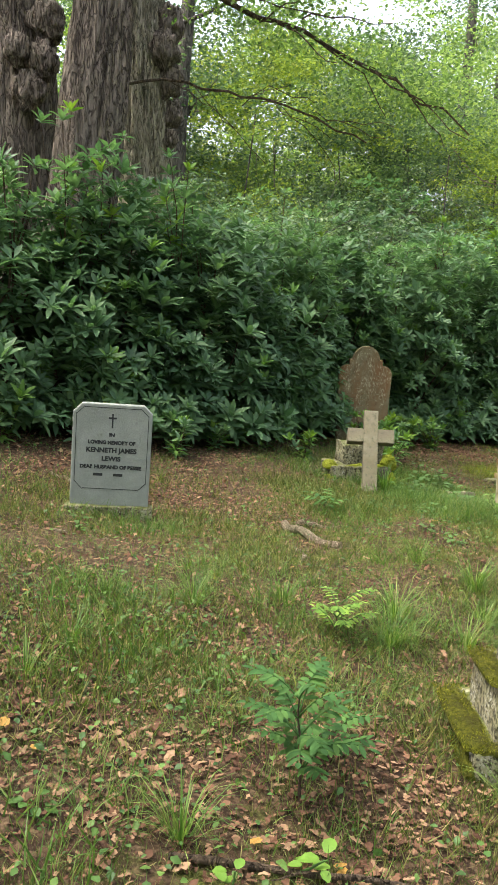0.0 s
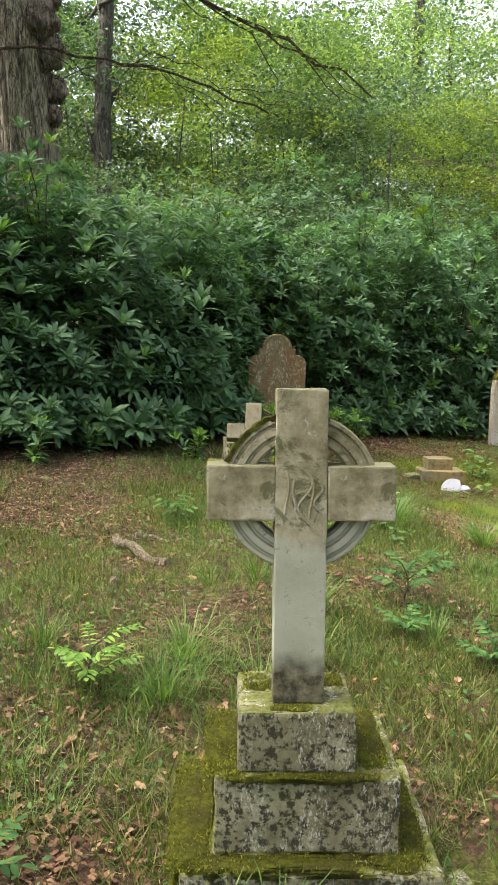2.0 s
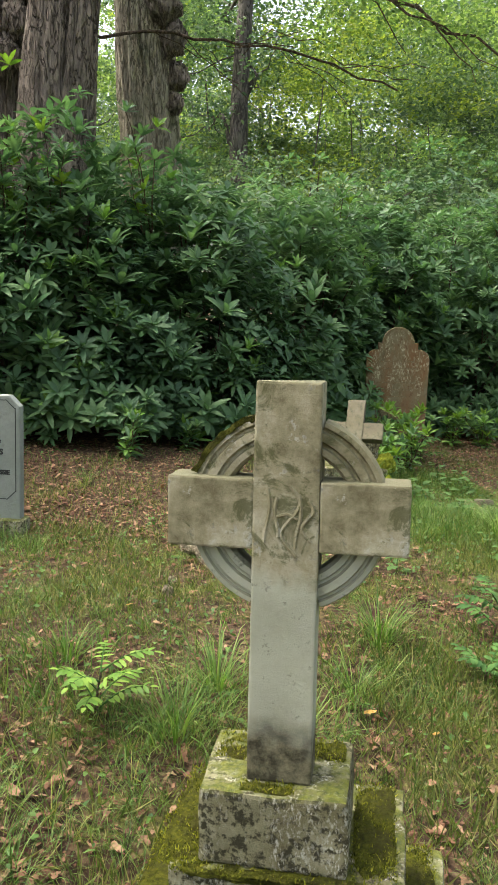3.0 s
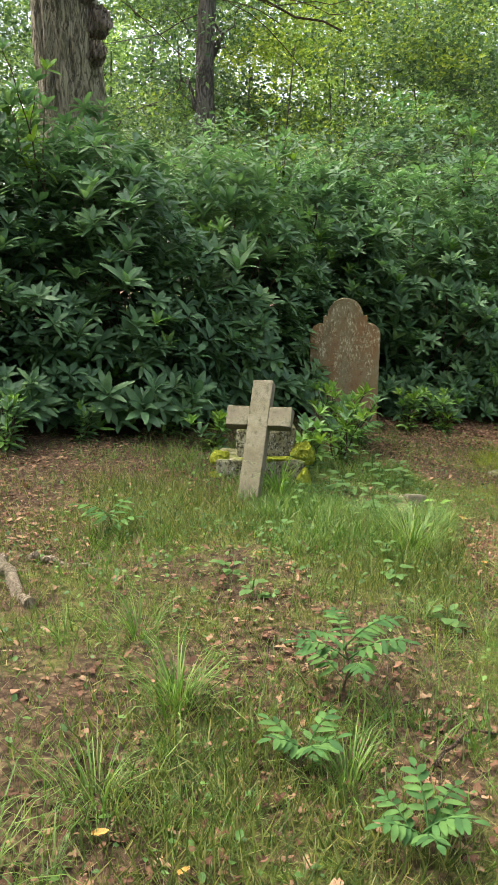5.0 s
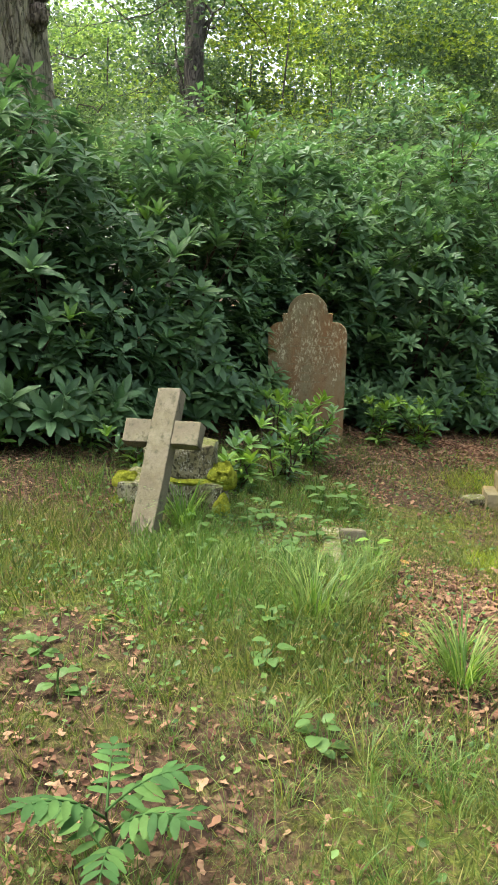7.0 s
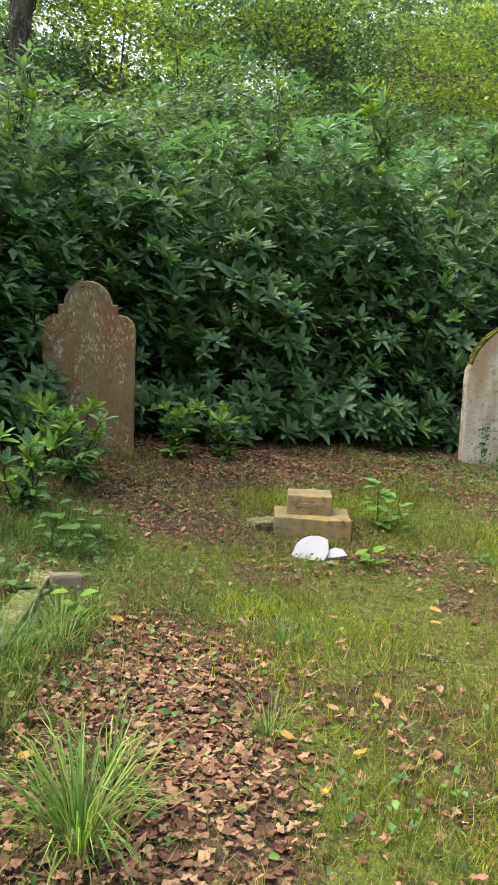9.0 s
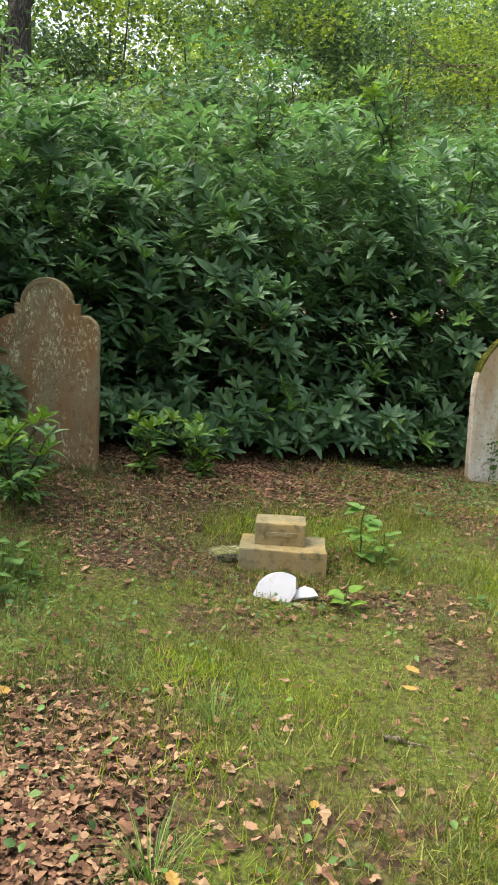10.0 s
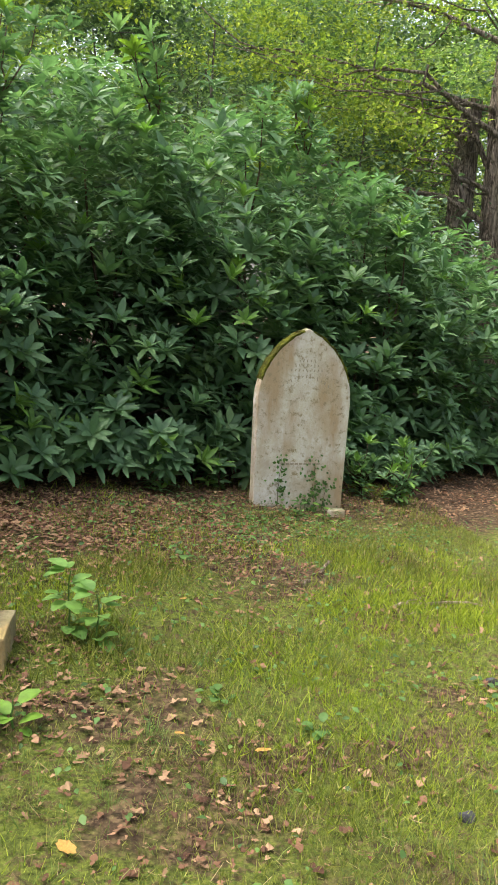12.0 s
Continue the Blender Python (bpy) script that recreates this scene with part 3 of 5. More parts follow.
def crown(blobs, count, size, seed, flat=0.6):
    """Many leaves gathered in clumps round the given balls (x, y, z, radius)."""
    r = np.random.default_rng(seed)
    B = np.array(blobs)
    share = B[:, 3] ** 2
    which = r.choice(len(B), count // 60, p=share / share.sum())
    d = r.normal(0, 1, (len(which), 3))
    d /= np.linalg.norm(d, axis=1, keepdims=True)
    c = B[which, :3] + d * (B[which, 3] * r.uniform(0.2, 1.0, len(which)) ** 0.6)[:, None] * np.array([1, 1, flat])
    P = np.repeat(c, 60, axis=0) + r.normal(0, 1, (len(c) * 60, 3)) * np.array([0.36, 0.36, 0.13]) * (size / 0.12)
    N = np.array([0, 0, 1.0]) + r.normal(0, 0.55, P.shape)
    return scatter(*LEAF_QUAD, P, frames(N, r.uniform(0, 6.28, len(P))), size * r.uniform(0.6, 1.25, len(P)))


def ridged_trunk(pts, rad, seed, sides=110, ridge=0.075):
    """A thick old trunk whose bark stands out in broken vertical ridges."""
    V, Q = tube(pts, rad, sides, seed, 0.0, 0.05)
    n = len(pts)
    ctr = np.repeat(np.asarray(pts), sides, axis=0)
    out = V - ctr
    out /= np.linalg.norm(out, axis=1, keepdims=True)
    a = np.tile(np.arange(sides) * 2 * math.pi / sides, n)
    h = ctr[:, 2]
    wob = 0.5 * np.sin(h * 2.3 + 3 * a + seed) + 0.3 * np.sin(h * 5.1 - 5 * a)
    rid = np.abs(np.sin(11 * a + wob + 0.6 * np.sin(h * 1.7))) ** 0.6 + 0.5 * np.abs(np.sin(19 * a - wob * 1.4 + h * 0.8)) ** 0.7
    V = V + out * (ridge * (rid - 0.9) * (0.7 + 0.5 * np.sin(h * 3.3 + 7 * a)))[:, None]
    return V, Q


def tree(x, y, base_r, tall, blobs, count, leaf, material, bark, seed, lean=(0, 0), limbs=8, label="", flare=1.5, group="woodland trees", size_name="tree", old=False, extra=()):
    """Trunk with flared foot, limbs to the clumps, and a crown of many leaves. Coordinates of blobs from the foot."""
    r = np.random.default_rng(seed)
    z0 = float(ground_z(x, y, False))
    ob = thing(size_name, Matrix.Translation((x, y, z0 - 0.1)), label, "tree", group)
    n = 70 if old else 22
    h = np.linspace(0, tall, n)
    pts = np.stack([lean[0] * h + 0.05 * np.sin(h * 0.8 + seed), lean[1] * h + 0.05 * np.cos(h * 0.7 + seed), h], -1)
    rad = base_r * (1 - 0.5 * h / tall) * (1 + (flare - 1) * np.exp(-h / 0.8))
    shape = ridged_trunk(pts, rad, seed) if old else tube(pts, rad, 16, seed, 0.03, 0.06)
    tr = new("trunk", raw_mesh("trunk", *shape, bark, True))
    tr.parent = ob
    for i in range(min(limbs, len(blobs))):
        b = np.array(blobs[i][:3])
        s = pts[min(n - 2, int(n * min(0.85, max(0.3, (b[2] - 0.9) / tall))))]
        br = min(base_r * 0.28, 0.055)
        pieces = []
        main = wander(s, b, 9, 0.10, seed * 31 + i, 0.25)
        pieces.append(tube(main, np.linspace(br, 0.015, 9), 7))
        for j in range(5):
            a = main[2 + j]
            e = b + r.normal(0, 1, 3) * blobs[i][3] * np.array([0.8, 0.8, 0.45])
            pieces.append(tube(wander(a, e, 7, 0.07, seed * 77 + i * 9 + j, -0.1), np.linspace(br * 0.35, 0.006, 7), 4))
        li = new("limb", raw_mesh("limb", *join(pieces), bark, True))
        li.parent = ob
    for i, (pts_, r0) in enumerate(extra):
        pts_ = np.array(pts_, dtype=float)
        t = np.linspace(0, 1, 15)
        k_ = np.linspace(0, 1, len(pts_))
        way = np.stack([np.interp(t, k_, pts_[:, c]) for c in range(3)], -1) + np.random.default_rng(seed + i).normal(0, 0.05, (15, 3))
        pieces = [tube(way, np.linspace(r0, 0.012, 15), 8)]
        for j in range(9):
            a = way[3 + j]
            e = a + np.array([r.uniform(0.4, 1.3), r.normal(0, 0.5), r.uniform(-1.0, 0.35)])
            pieces.append(tube(wander(a, e, 7, 0.05, seed * 7 + i * 11 + j, 0.05), np.linspace(r0 * 0.3, 0.005, 7), 5))
        li = new("limb", raw_mesh("limb", *join(pieces), M_TWIG, True))
        li.parent = ob
    if count:
        cr = new("crown", raw_mesh("crown", *crown(blobs, count, leaf, seed), material))
        cr.parent = ob
        tagged(cr, kind="stuff")
    return ob


def blobs_round(r, n, cx, cy, cz, sx, sy, sz, rad):
    return [(cx + r.normal(0, sx), cy + r.normal(0, sy), max(2.2, cz + r.normal(0, sz)), rad * r.uniform(0.7, 1.25)) for _ in range(n)]


br_ = np.random.default_rng(3)
# old oak by the hedge, with two more trunks behind it
tree(-1.27, 10.6, 0.48, 9.0, [(-2.0, -0.5, 8.2, 1.4), (0.6, 1.4, 8.6, 1.2), (2.2, 0.3, 5.6, 0.8), (3.3, 0.6, 5.2, 0.9), (4.4, 0.9, 4.7, 0.8), (2.8, -0.2, 6.2, 0.8), (5.4, 1.2, 4.9, 0.8)], 13000, 0.075, M_CANOPY, M_BARK, 41, (0.07, 0.0), 2, "massive old oak with deeply ridged dark bark", 1.15, size_name="oak_tree", old=True,
     extra=[([(0.4, 0, 5.6), (1.5, 0.3, 5.5), (2.4, 0.3, 5.2), (3.3, 0.4, 5.0), (4.3, 0.4, 4.55), (5.3, 0.5, 4.1)], 0.042), ([(0.4, 0.2, 4.3), (1.6, 0.8, 4.5), (2.9, 1.3, 4.4), (4.2, 1.8, 4.1)], 0.02)])
tree(-2.1, 11.7, 0.58, 9.0, [(-1.5, 0.5, 8.0, 1.5), (0.5, 1.0, 8.8, 1.2)], 1500, 0.10, M_CANOPY, M_BARK, 42, (0.0, 0.0), 2, "thick gnarled oak trunk with brown ridged bark", 1.2, size_name="oak_tree", old=True)
tree(-0.38, 12.8, 0.47, 10.0, [(1.5, 0.6, 8.4, 1.2), (-1.0, 1.5, 9.2, 1.3), (2.6, 1.4, 7.6, 1.0)], 1800, 0.10, M_CANOPY, M_BARK_PALE, 43, (-0.02, 0.0), 3, "tall oak trunk with pale furrowed bark", 1.2, size_name="oak_tree", old=True)


def burrs(owner, spots, seed):
    """Knobbly swellings on a trunk: (x, y, z, size) from the tree's foot."""
    for i, (x, y, z, size) in enumerate(spots):
        bm = bmesh.new()
        bmesh.ops.create_icosphere(bm, subdivisions=4, radius=1)
        for v in bm.verts:
            p = v.co.copy()
            k_ = 1 + 0.35 * noise.noise(p * 2.2 + Vector((seed + i, 0, 0))) + 0.22 * noise.noise(p * 6.0 + Vector((0, seed + i, 0)))
            v.co = Vector((p.x * size * k_, p.y * size * 0.7 * k_, p.z * size * 1.25 * k_))
        for f in bm.faces:
            f.smooth = True
        part("burr", bm, M_BARK, owner, "rough dark burr").location = (x, y, z)


OAKS = [o for o in bpy.data.objects if o.name.startswith("oak_tree") and o.parent is None]
burrs(OAKS[2], [(0.30, -0.2, 4.9, 0.2), (0.36, -0.1, 4.45, 0.16), (0.22, -0.3, 5.3, 0.22), (0.30, -0.2, 5.7, 0.2), (0.34, -0.15, 4.1, 0.12)], 3)
burrs(OAKS[1], [(0.25, -0.5, 4.1, 0.2), (0.4, -0.42, 4.5, 0.2), (0.1, -0.52, 4.6, 0.16), (0.45, -0.35, 5.0, 0.22)], 8)
# slender tree behind
tree(0.1, 21.2, 0.27, 12.0, blobs_round(br_, 8, 0.6, 1, 9, 2, 1.5, 1.5, 1.4), 5500, 0.13, M_CANOPY_DARK, M_BARK_FAR, 44, (0.02, 0.0), 5, "slender dark-barked tree standing behind the hedge")
# old oak at the far end of the hedge
tree(12.25, 19.6, 0.55, 10.0, [(-2.2, -0.8, 4.6, 1.0), (-3.4, -0.2, 5.6, 1.2), (-1.4, -1.4, 6.6, 1.2), (-2.8, 0.6, 7.2, 1.3), (1.5, 0.3, 7, 1.5), (-3.9, 0.2, 4.4, 1.0), (-4.6, 0.6, 6.2, 1.1), (-1.6, 1.2, 5.4, 1.0)], 9500, 0.09, M_CANOPY_GOLD, M_BARK, 45, (-0.01, 0.0), 8, "large old oak with spreading low branches", 1.2, size_name="oak_tree", old=True)
tree(11.5, 20.2, 0.34, 5.7, [(-1.0, 0.4, 5.4, 0.8)], 900, 0.10, M_CANOPY_GOLD, M_BARK, 46, (0.02, 0.0), 1, "dark second stem beside an old oak", 1.2, size_name="oak_tree")
tree(11.4, 32.5, 0.34, 15.0, blobs_round(br_, 9, 0, 0, 10, 2.5, 1.5, 2, 1.6), 8000, 0.16, M_CANOPY, M_BARK_FAR, 47, (0.0, 0.0), 6, "distant tree with a forked grey trunk")
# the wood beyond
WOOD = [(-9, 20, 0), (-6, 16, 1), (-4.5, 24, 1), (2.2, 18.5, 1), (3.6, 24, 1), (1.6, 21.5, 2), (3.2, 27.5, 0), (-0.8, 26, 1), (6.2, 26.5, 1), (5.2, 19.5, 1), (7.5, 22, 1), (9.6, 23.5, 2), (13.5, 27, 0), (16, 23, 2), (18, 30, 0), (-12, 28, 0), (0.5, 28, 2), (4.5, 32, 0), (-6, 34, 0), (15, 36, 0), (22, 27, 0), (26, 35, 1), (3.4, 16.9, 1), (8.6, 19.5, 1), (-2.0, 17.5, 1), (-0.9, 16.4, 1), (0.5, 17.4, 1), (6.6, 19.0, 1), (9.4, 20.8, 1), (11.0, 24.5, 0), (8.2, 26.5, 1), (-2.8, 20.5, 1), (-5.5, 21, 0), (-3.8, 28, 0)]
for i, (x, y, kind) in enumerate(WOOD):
    # kind picks the plain leaf, the one painted shaded or the one painted sunlit
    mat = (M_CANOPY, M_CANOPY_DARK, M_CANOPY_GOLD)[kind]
    near_ = y < 20
    low = 3.0 if near_ else (4.2 if y < 26 else 5.4)
    tall = low - 0.4 if near_ else low + 2.6
    bl = blobs_round(br_, 8, 0, 0, low, 1.5, 0.8, 0.5 if near_ else 0.7, 1.0 if near_ else 1.15)
    if not near_:
        bl += blobs_round(br_, 9, 0, 0, low + 3.0, 2.0, 1.2, 1.5, 1.4)
    tree(x, y, br_.uniform(0.028, 0.05), tall, bl, 4800 if near_ else 8600, 0.12 if near_ else (0.115 if y < 26 else 0.165), mat, M_BARK_FAR, 60 + i, (br_.uniform(-0.12, 0.12), 0), 6, ("leafy woodland tree with mid-green foliage", "woodland tree with dull dark foliage, shade painted into its leaf colour", "woodland tree with yellow-green foliage, sunlight painted into its leaf colour")[kind])


# the far side of the wood
for i, (x, y) in enumerate([(-16, 40), (-10, 42), (-4.5, 39), (-0.5, 43), (3.5, 40), (7.5, 43), (11, 40), (15.5, 43), (20, 40), (26, 43)]):
    bl = blobs_round(br_, 10, 0, 0, 7.4, 2.2, 0.8, 0.9, 1.7) + blobs_round(br_, 9, 0, 0, 10.6, 2.0, 0.8, 1.3, 1.6)
    if x > 6:
        bl += blobs_round(br_, 9, 0, 0, 13.6, 2.2, 0.8, 1.2, 1.6)
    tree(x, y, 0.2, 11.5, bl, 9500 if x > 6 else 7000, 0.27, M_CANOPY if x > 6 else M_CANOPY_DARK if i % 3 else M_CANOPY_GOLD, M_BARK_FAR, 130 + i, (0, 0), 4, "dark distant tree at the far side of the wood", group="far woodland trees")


for i, (x, y) in enumerate([(13.0, 34.0), (16.6, 33.0), (10.2, 36.5)]):
    bl = blobs_round(br_, 10, 0, 0, 10.4, 2.0, 1.0, 1.2, 1.5) + blobs_round(br_, 10, 0, 0, 14.0, 2.0, 1.0, 1.2, 1.5)
    tree(x, y, 0.16, 14.0, bl, 8500, 0.19, M_CANOPY, M_BARK_FAR, 150 + i, (0.02, 0), 8, "tall light-green tree at the far side of the wood", group="far woodland trees")


# unseen trees added behind the walk to close it in and block light
for i, (x, y) in enumerate([(-9, 2), (-7, -7), (-1, -18), (7, -18), (13, -8), (17, 0), (18, 9), (-12, 10)]):
    bl = blobs_round(br_, 9, 0, 0, 5.0, 2.2, 2.2, 1.3, 1.8) + blobs_round(br_, 6, 0, 0, 8.5, 2.0, 2.0, 1.2, 1.8)
    tree(x, y, 0.25, 9.5, bl, 3600, 0.30, M_CANOPY, M_BARK_FAR, 160 + i, (0, 0), 5, "unseen leafy tree added to block light from the open side", group="trees round the churchyard")


# ---- gravestones ----
def on_ground(x, y, sink=0.0, rx=0, ry=0, rz=0):
    return pose(x, y, float(ground_z(x, y, False)) - sink, rx, ry, rz)


def ring(profile, a0=0, a1=360, n=64):
    """A moulding, given as (radius, y) corners, swept round the y axis."""
    bm = bmesh.new()
    rows = []
    whole = abs(a1 - a0) >= 360
    for i in range(n if whole else n + 1):
        a = radians(a0 + (a1 - a0) * i / n)
        rows.append([bm.verts.new((rr * math.cos(a), yy, rr * math.sin(a))) for rr, yy in profile])
    m = len(profile)
    for i in range(len(rows) if whole else len(rows) - 1):
        A, B = rows[i], rows[(i + 1) % len(rows)]
        for j in range(m):
            bm.faces.new((A[j], A[(j + 1) % m], B[(j + 1) % m], B[j]))
    bmesh.ops.recalc_face_normals(bm, faces=bm.faces[:])
    return bm


def tube_bm(points, radii, sides=6):
    V, Q = tube(points, radii, sides)
    bm = bmesh.new()
    vs = [bm.verts.new(v) for v in V]
    for q in Q:
        bm.faces.new([vs[i] for i in q])
    bm.faces.new(vs[:sides][::-1])
    bm.faces.new(vs[-sides:])
    return bm


def moss_pad(w, d, h, seed, boxy=0.55):
    """A low ragged layer of moss, squarish in plan."""
    bm = bmesh.new()
    bmesh.ops.create_icosphere(bm, subdivisions=4, radius=1)
    off = Vector((seed * 5.1, seed * 2.0, 0))
    for v in bm.verts:
        p = v.co.copy()
        sq = lambda c: math.copysign(abs(c) ** boxy, c)
        q = Vector((sq(p.x) * w / 2, sq(p.y) * d / 2, sq(max(p.z, -0.4)) * h))
        rag = 0.25 * noise.noise(q * 16 + off) + 0.2 * noise.noise(q * 45 + off)
        rim = 0.3 * min(w, d, 0.12)
        v.co = Vector((q.x + rim * rag, q.y + rim * noise.noise(q * 30 - off), q.z * (1 + 2.2 * rag)))
    for f in bm.faces:
        f.smooth = True
    return bm


BLADE = (np.array([(-0.5, 0, 0), (0.5, 0, 0), (0.32, 0.10, 0.55), (-0.32, 0.10, 0.55), (0.06, 0.38, 0.95), (-0.06, 0.38, 0.95)]) * np.array([0.045, 1, 1]), np.array([(0, 1, 2, 3), (3, 2, 4, 5)]))
SHORT = (np.array([(-0.5, 0, 0), (0.5, 0, 0), (0.12, 0.25, 0.9), (-0.12, 0.25, 0.9)]) * np.array([0.07, 1, 1]), np.array([(0, 1, 2, 3)]))
M_MOSS_FROND = leaf_material("moss_frond", (0.035, 0.042, 0.006), (0.12, 0.13, 0.012), (0.27, 0.265, 0.028), 0.8, 0.3, 0.1)


def celtic_cross():
    ob = thing("celtic_cross", pose(1.728, 3.27, 0.015, 0, 0, -6) @ Matrix.Diagonal((0.975, 0.975, 0.975, 1)), "weathered limestone celtic cross on three mossy lichened steps", "gravestone")
    part("bottom_step", block(0.81, 0.66, 0.50, 0.014, 0.014, 1, 6), M_PLINTH, ob, "mossy bottom step").location = (0.035, 0.0, -0.70)
    part("middle_step", block(0.575, 0.44, 0.26, 0.012, 0.009, 2, 6), M_PLINTH, ob, "lichen-blotched middle step").location = (0.025, -0.02, -0.20)
    part("top_step", block(0.365, 0.29, 0.20, 0.012, 0.008, 3, 5), M_PLINTH, ob).location = (-0.01, -0.07, 0.06)
    lean = pose(-0.005, -0.10, 0.255, -3.5)
    part("shaft", block(0.16, 0.11, 0.985, 0.006, 0.003, 4, 4), M_CELT, ob).matrix_basis = lean
    for s in (-1, 1):
        part("arm", block(0.212, 0.108, 0.172, 0.006, 0.003, 4 + s, 3), M_CELT_STAINED, ob).matrix_basis = lean @ Matrix.Translation((s * 0.185, 0.0, 0.58))
    profile = [(0.245, -0.018), (0.245, 0.035), (0.158, 0.035), (0.158, -0.018), (0.166, -0.030), (0.180, -0.031), (0.184, -0.024), (0.190, -0.024), (0.195, -0.034), (0.214, -0.034), (0.218, -0.025), (0.224, -0.025), (0.229, -0.032), (0.240, -0.030)]
    for a in (27, 117, 207, 297):
        part("ring_quarter", ring(profile, a - 6, a + 42, 18), M_CELT_STAINED if a < 180 else M_CELT_CLEAN, ob, "moulded quarter of the stone ring").matrix_basis = lean @ Matrix.Translation((0, 0.005, 0.666))
    # raised sacred monogram, worn
    face = lean @ Matrix.Translation((0, -0.0545, 0.66))
    wave = lambda x, lo, hi, sway, n=9: [(x + sway * math.sin(5.0 * t), 0, hi + (lo - hi) * t) for t in np.linspace(0, 1, n)]
    strokes = [wave(-0.045, -0.06, 0.07, 0.006), wave(-0.022, -0.045, 0.05, -0.005), wave(0.03, -0.07, 0.06, 0.006), [(-0.022, 0, 0.004), (0.004, 0, 0.012), (0.03, 0, 0.0)]]
    strokes.append([(0.012 + 0.022 * math.sin(t * 2 * math.pi), 0, 0.075 - 0.15 * t) for t in np.linspace(-0.02, 1.12, 13)])
    strokes.append([(0.052 + 0.014 * math.sin(t * 2 * math.pi), 0, 0.045 - 0.09 * t) for t in np.linspace(0.0, 1.1, 11)])
    for pts in strokes:
        P = np.array(pts)
        t = np.linspace(0, 1, 14)
        kk = np.linspace(0, 1, len(P))
        W = np.stack([np.interp(t, kk, P[:, c]) for c in range(3)], -1)
        part("monogram_stroke", tube_bm(W, np.full(14, 0.0052), 6), M_CELT_STAINED, ob).matrix_basis = face
    # moss along the rim of the ring
    rim = ring([(0.252, -0.034), (0.252, 0.03), (0.243, 0.03), (0.238, -0.034)], 100, 158, 36)
    for v in rim.verts:
        v.co += 0.006 * noise.noise_vector(v.co * 40) + 0.004 * noise.noise_vector(v.co * 90)
    part("moss_rim", rim, M_MOSS, ob, "moss along the top of the ring").matrix_basis = lean @ Matrix.Translation((0, 0.005, 0.666))
    # moss lying on the treads
    for i, (x, y, z, w, d, h) in enumerate([(-0.235, -0.02, 0.055, 0.13, 0.40, 0.03), (0.235, 0.0, 0.055, 0.11, 0.38, 0.025), (0.0, -0.228, 0.052, 0.5, 0.045, 0.018), (-0.345, 0.0, -0.205, 0.14, 0.60, 0.035), (0.345, 0.02, -0.205, 0.13, 0.56, 0.03), (0.0, -0.285, -0.205, 0.74, 0.09, 0.028), (-0.13, 0.0, 0.255, 0.1, 0.13, 0.018), (0.1, 0.01, 0.255, 0.1, 0.1, 0.014), (-0.03, -0.185, 0.257, 0.13, 0.04, 0.012), (-0.36, -0.17, -0.33, 0.10, 0.3, 0.12)]):
        pad = part("moss_cushion", moss_pad(w, d, h * 0.55, 50 + i), M_MOSS, ob, "yellow-green moss cushion")
        pad.location = (x, y, z)
        r = np.random.default_rng(70 + i)
        n = int(42000 * w * d) + 60
        P = np.stack([r.uniform(-0.52, 0.52, n) * w, r.uniform(-0.54, 0.54, n) * d, r.uniform(0.1, 0.5, n) * h], -1)
        fuzz = new("moss_fuzz", raw_mesh("moss_fuzz", *scatter(SHORT[0] * np.array([5.0, 1, 1]), SHORT[1], P, frames(np.array([0, 0, 1.0]) + r.normal(0, 0.6, (n, 3)), r.uniform(0, 6.28, n)), r.uniform(0.004, 0.014, n)), M_MOSS_FROND))
        fuzz.parent = pad
        tagged(fuzz, kind="stuff")
    return ob


celtic_cross()


def headstone(name, x, y, rz, outline, depth, mat, label, rx=0, ry=0, sink=0.1):
    ob = thing(name, on_ground(x, y, sink, rx, ry, rz), label, "gravestone")
    part("slab", slab(outline, depth), mat, ob)
    return ob


def lettering(body, size, x, z, y, parent, mat, wide=None):
    """A line of carved letters on a face that looks along -y."""
    cu = bpy.data.curves.new("letters", "FONT")
    cu.body, cu.size, cu.align_x, cu.extrude = body, size, "CENTER", 0.0008
    cu.offset = 0.0024
    tmp = bpy.data.objects.new("letters", cu)
    scene.collection.objects.link(tmp)
    dg = bpy.context.evaluated_depsgraph_get()
    me = bpy.data.meshes.new_from_object(tmp.evaluated_get(dg))
    span = tmp.dimensions.x
    bpy.data.objects.remove(tmp)
    me.materials.clear()
    me.materials.append(mat)
    o = new("inscription", me)
    o.parent = parent
    s = (wide / span) if wide and span else 1.0
    o.matrix_basis = pose(x, y, z, 90, 0, 0) @ Matrix.Diagonal((s, 1, 1, 1))
    return o


def bar(w, h, x, z, y, parent, mat, name, turn=0.0, thick=0.003):
    bm = bmesh.new()
    bmesh.ops.create_cube(bm, size=1, matrix=Matrix.Diagonal((w, thick, h, 1)))
    o = part(name, bm, mat, parent)
    o.matrix_basis = Matrix.Translation((x, y, z)) @ Matrix.Rotation(turn, 4, "Y")
    return o


# grey granite stone with its inscription
grey = headstone("headstone", -0.42, 6.5, 0, [(-0.315, 0), (0.315, 0), (0.315, 0.865), (0.245, 0.935), (-0.245, 0.935), (-0.315, 0.865)], 0.08, M_GREY, "grey granite headstone with clipped corners and dark lettering", 0, 1.5, 0.03)
part("base", block(0.70, 0.16, 0.12, 0.012, 0.006, 20, 3), M_PLINTH, grey).location = (0, -0.02, -0.01)
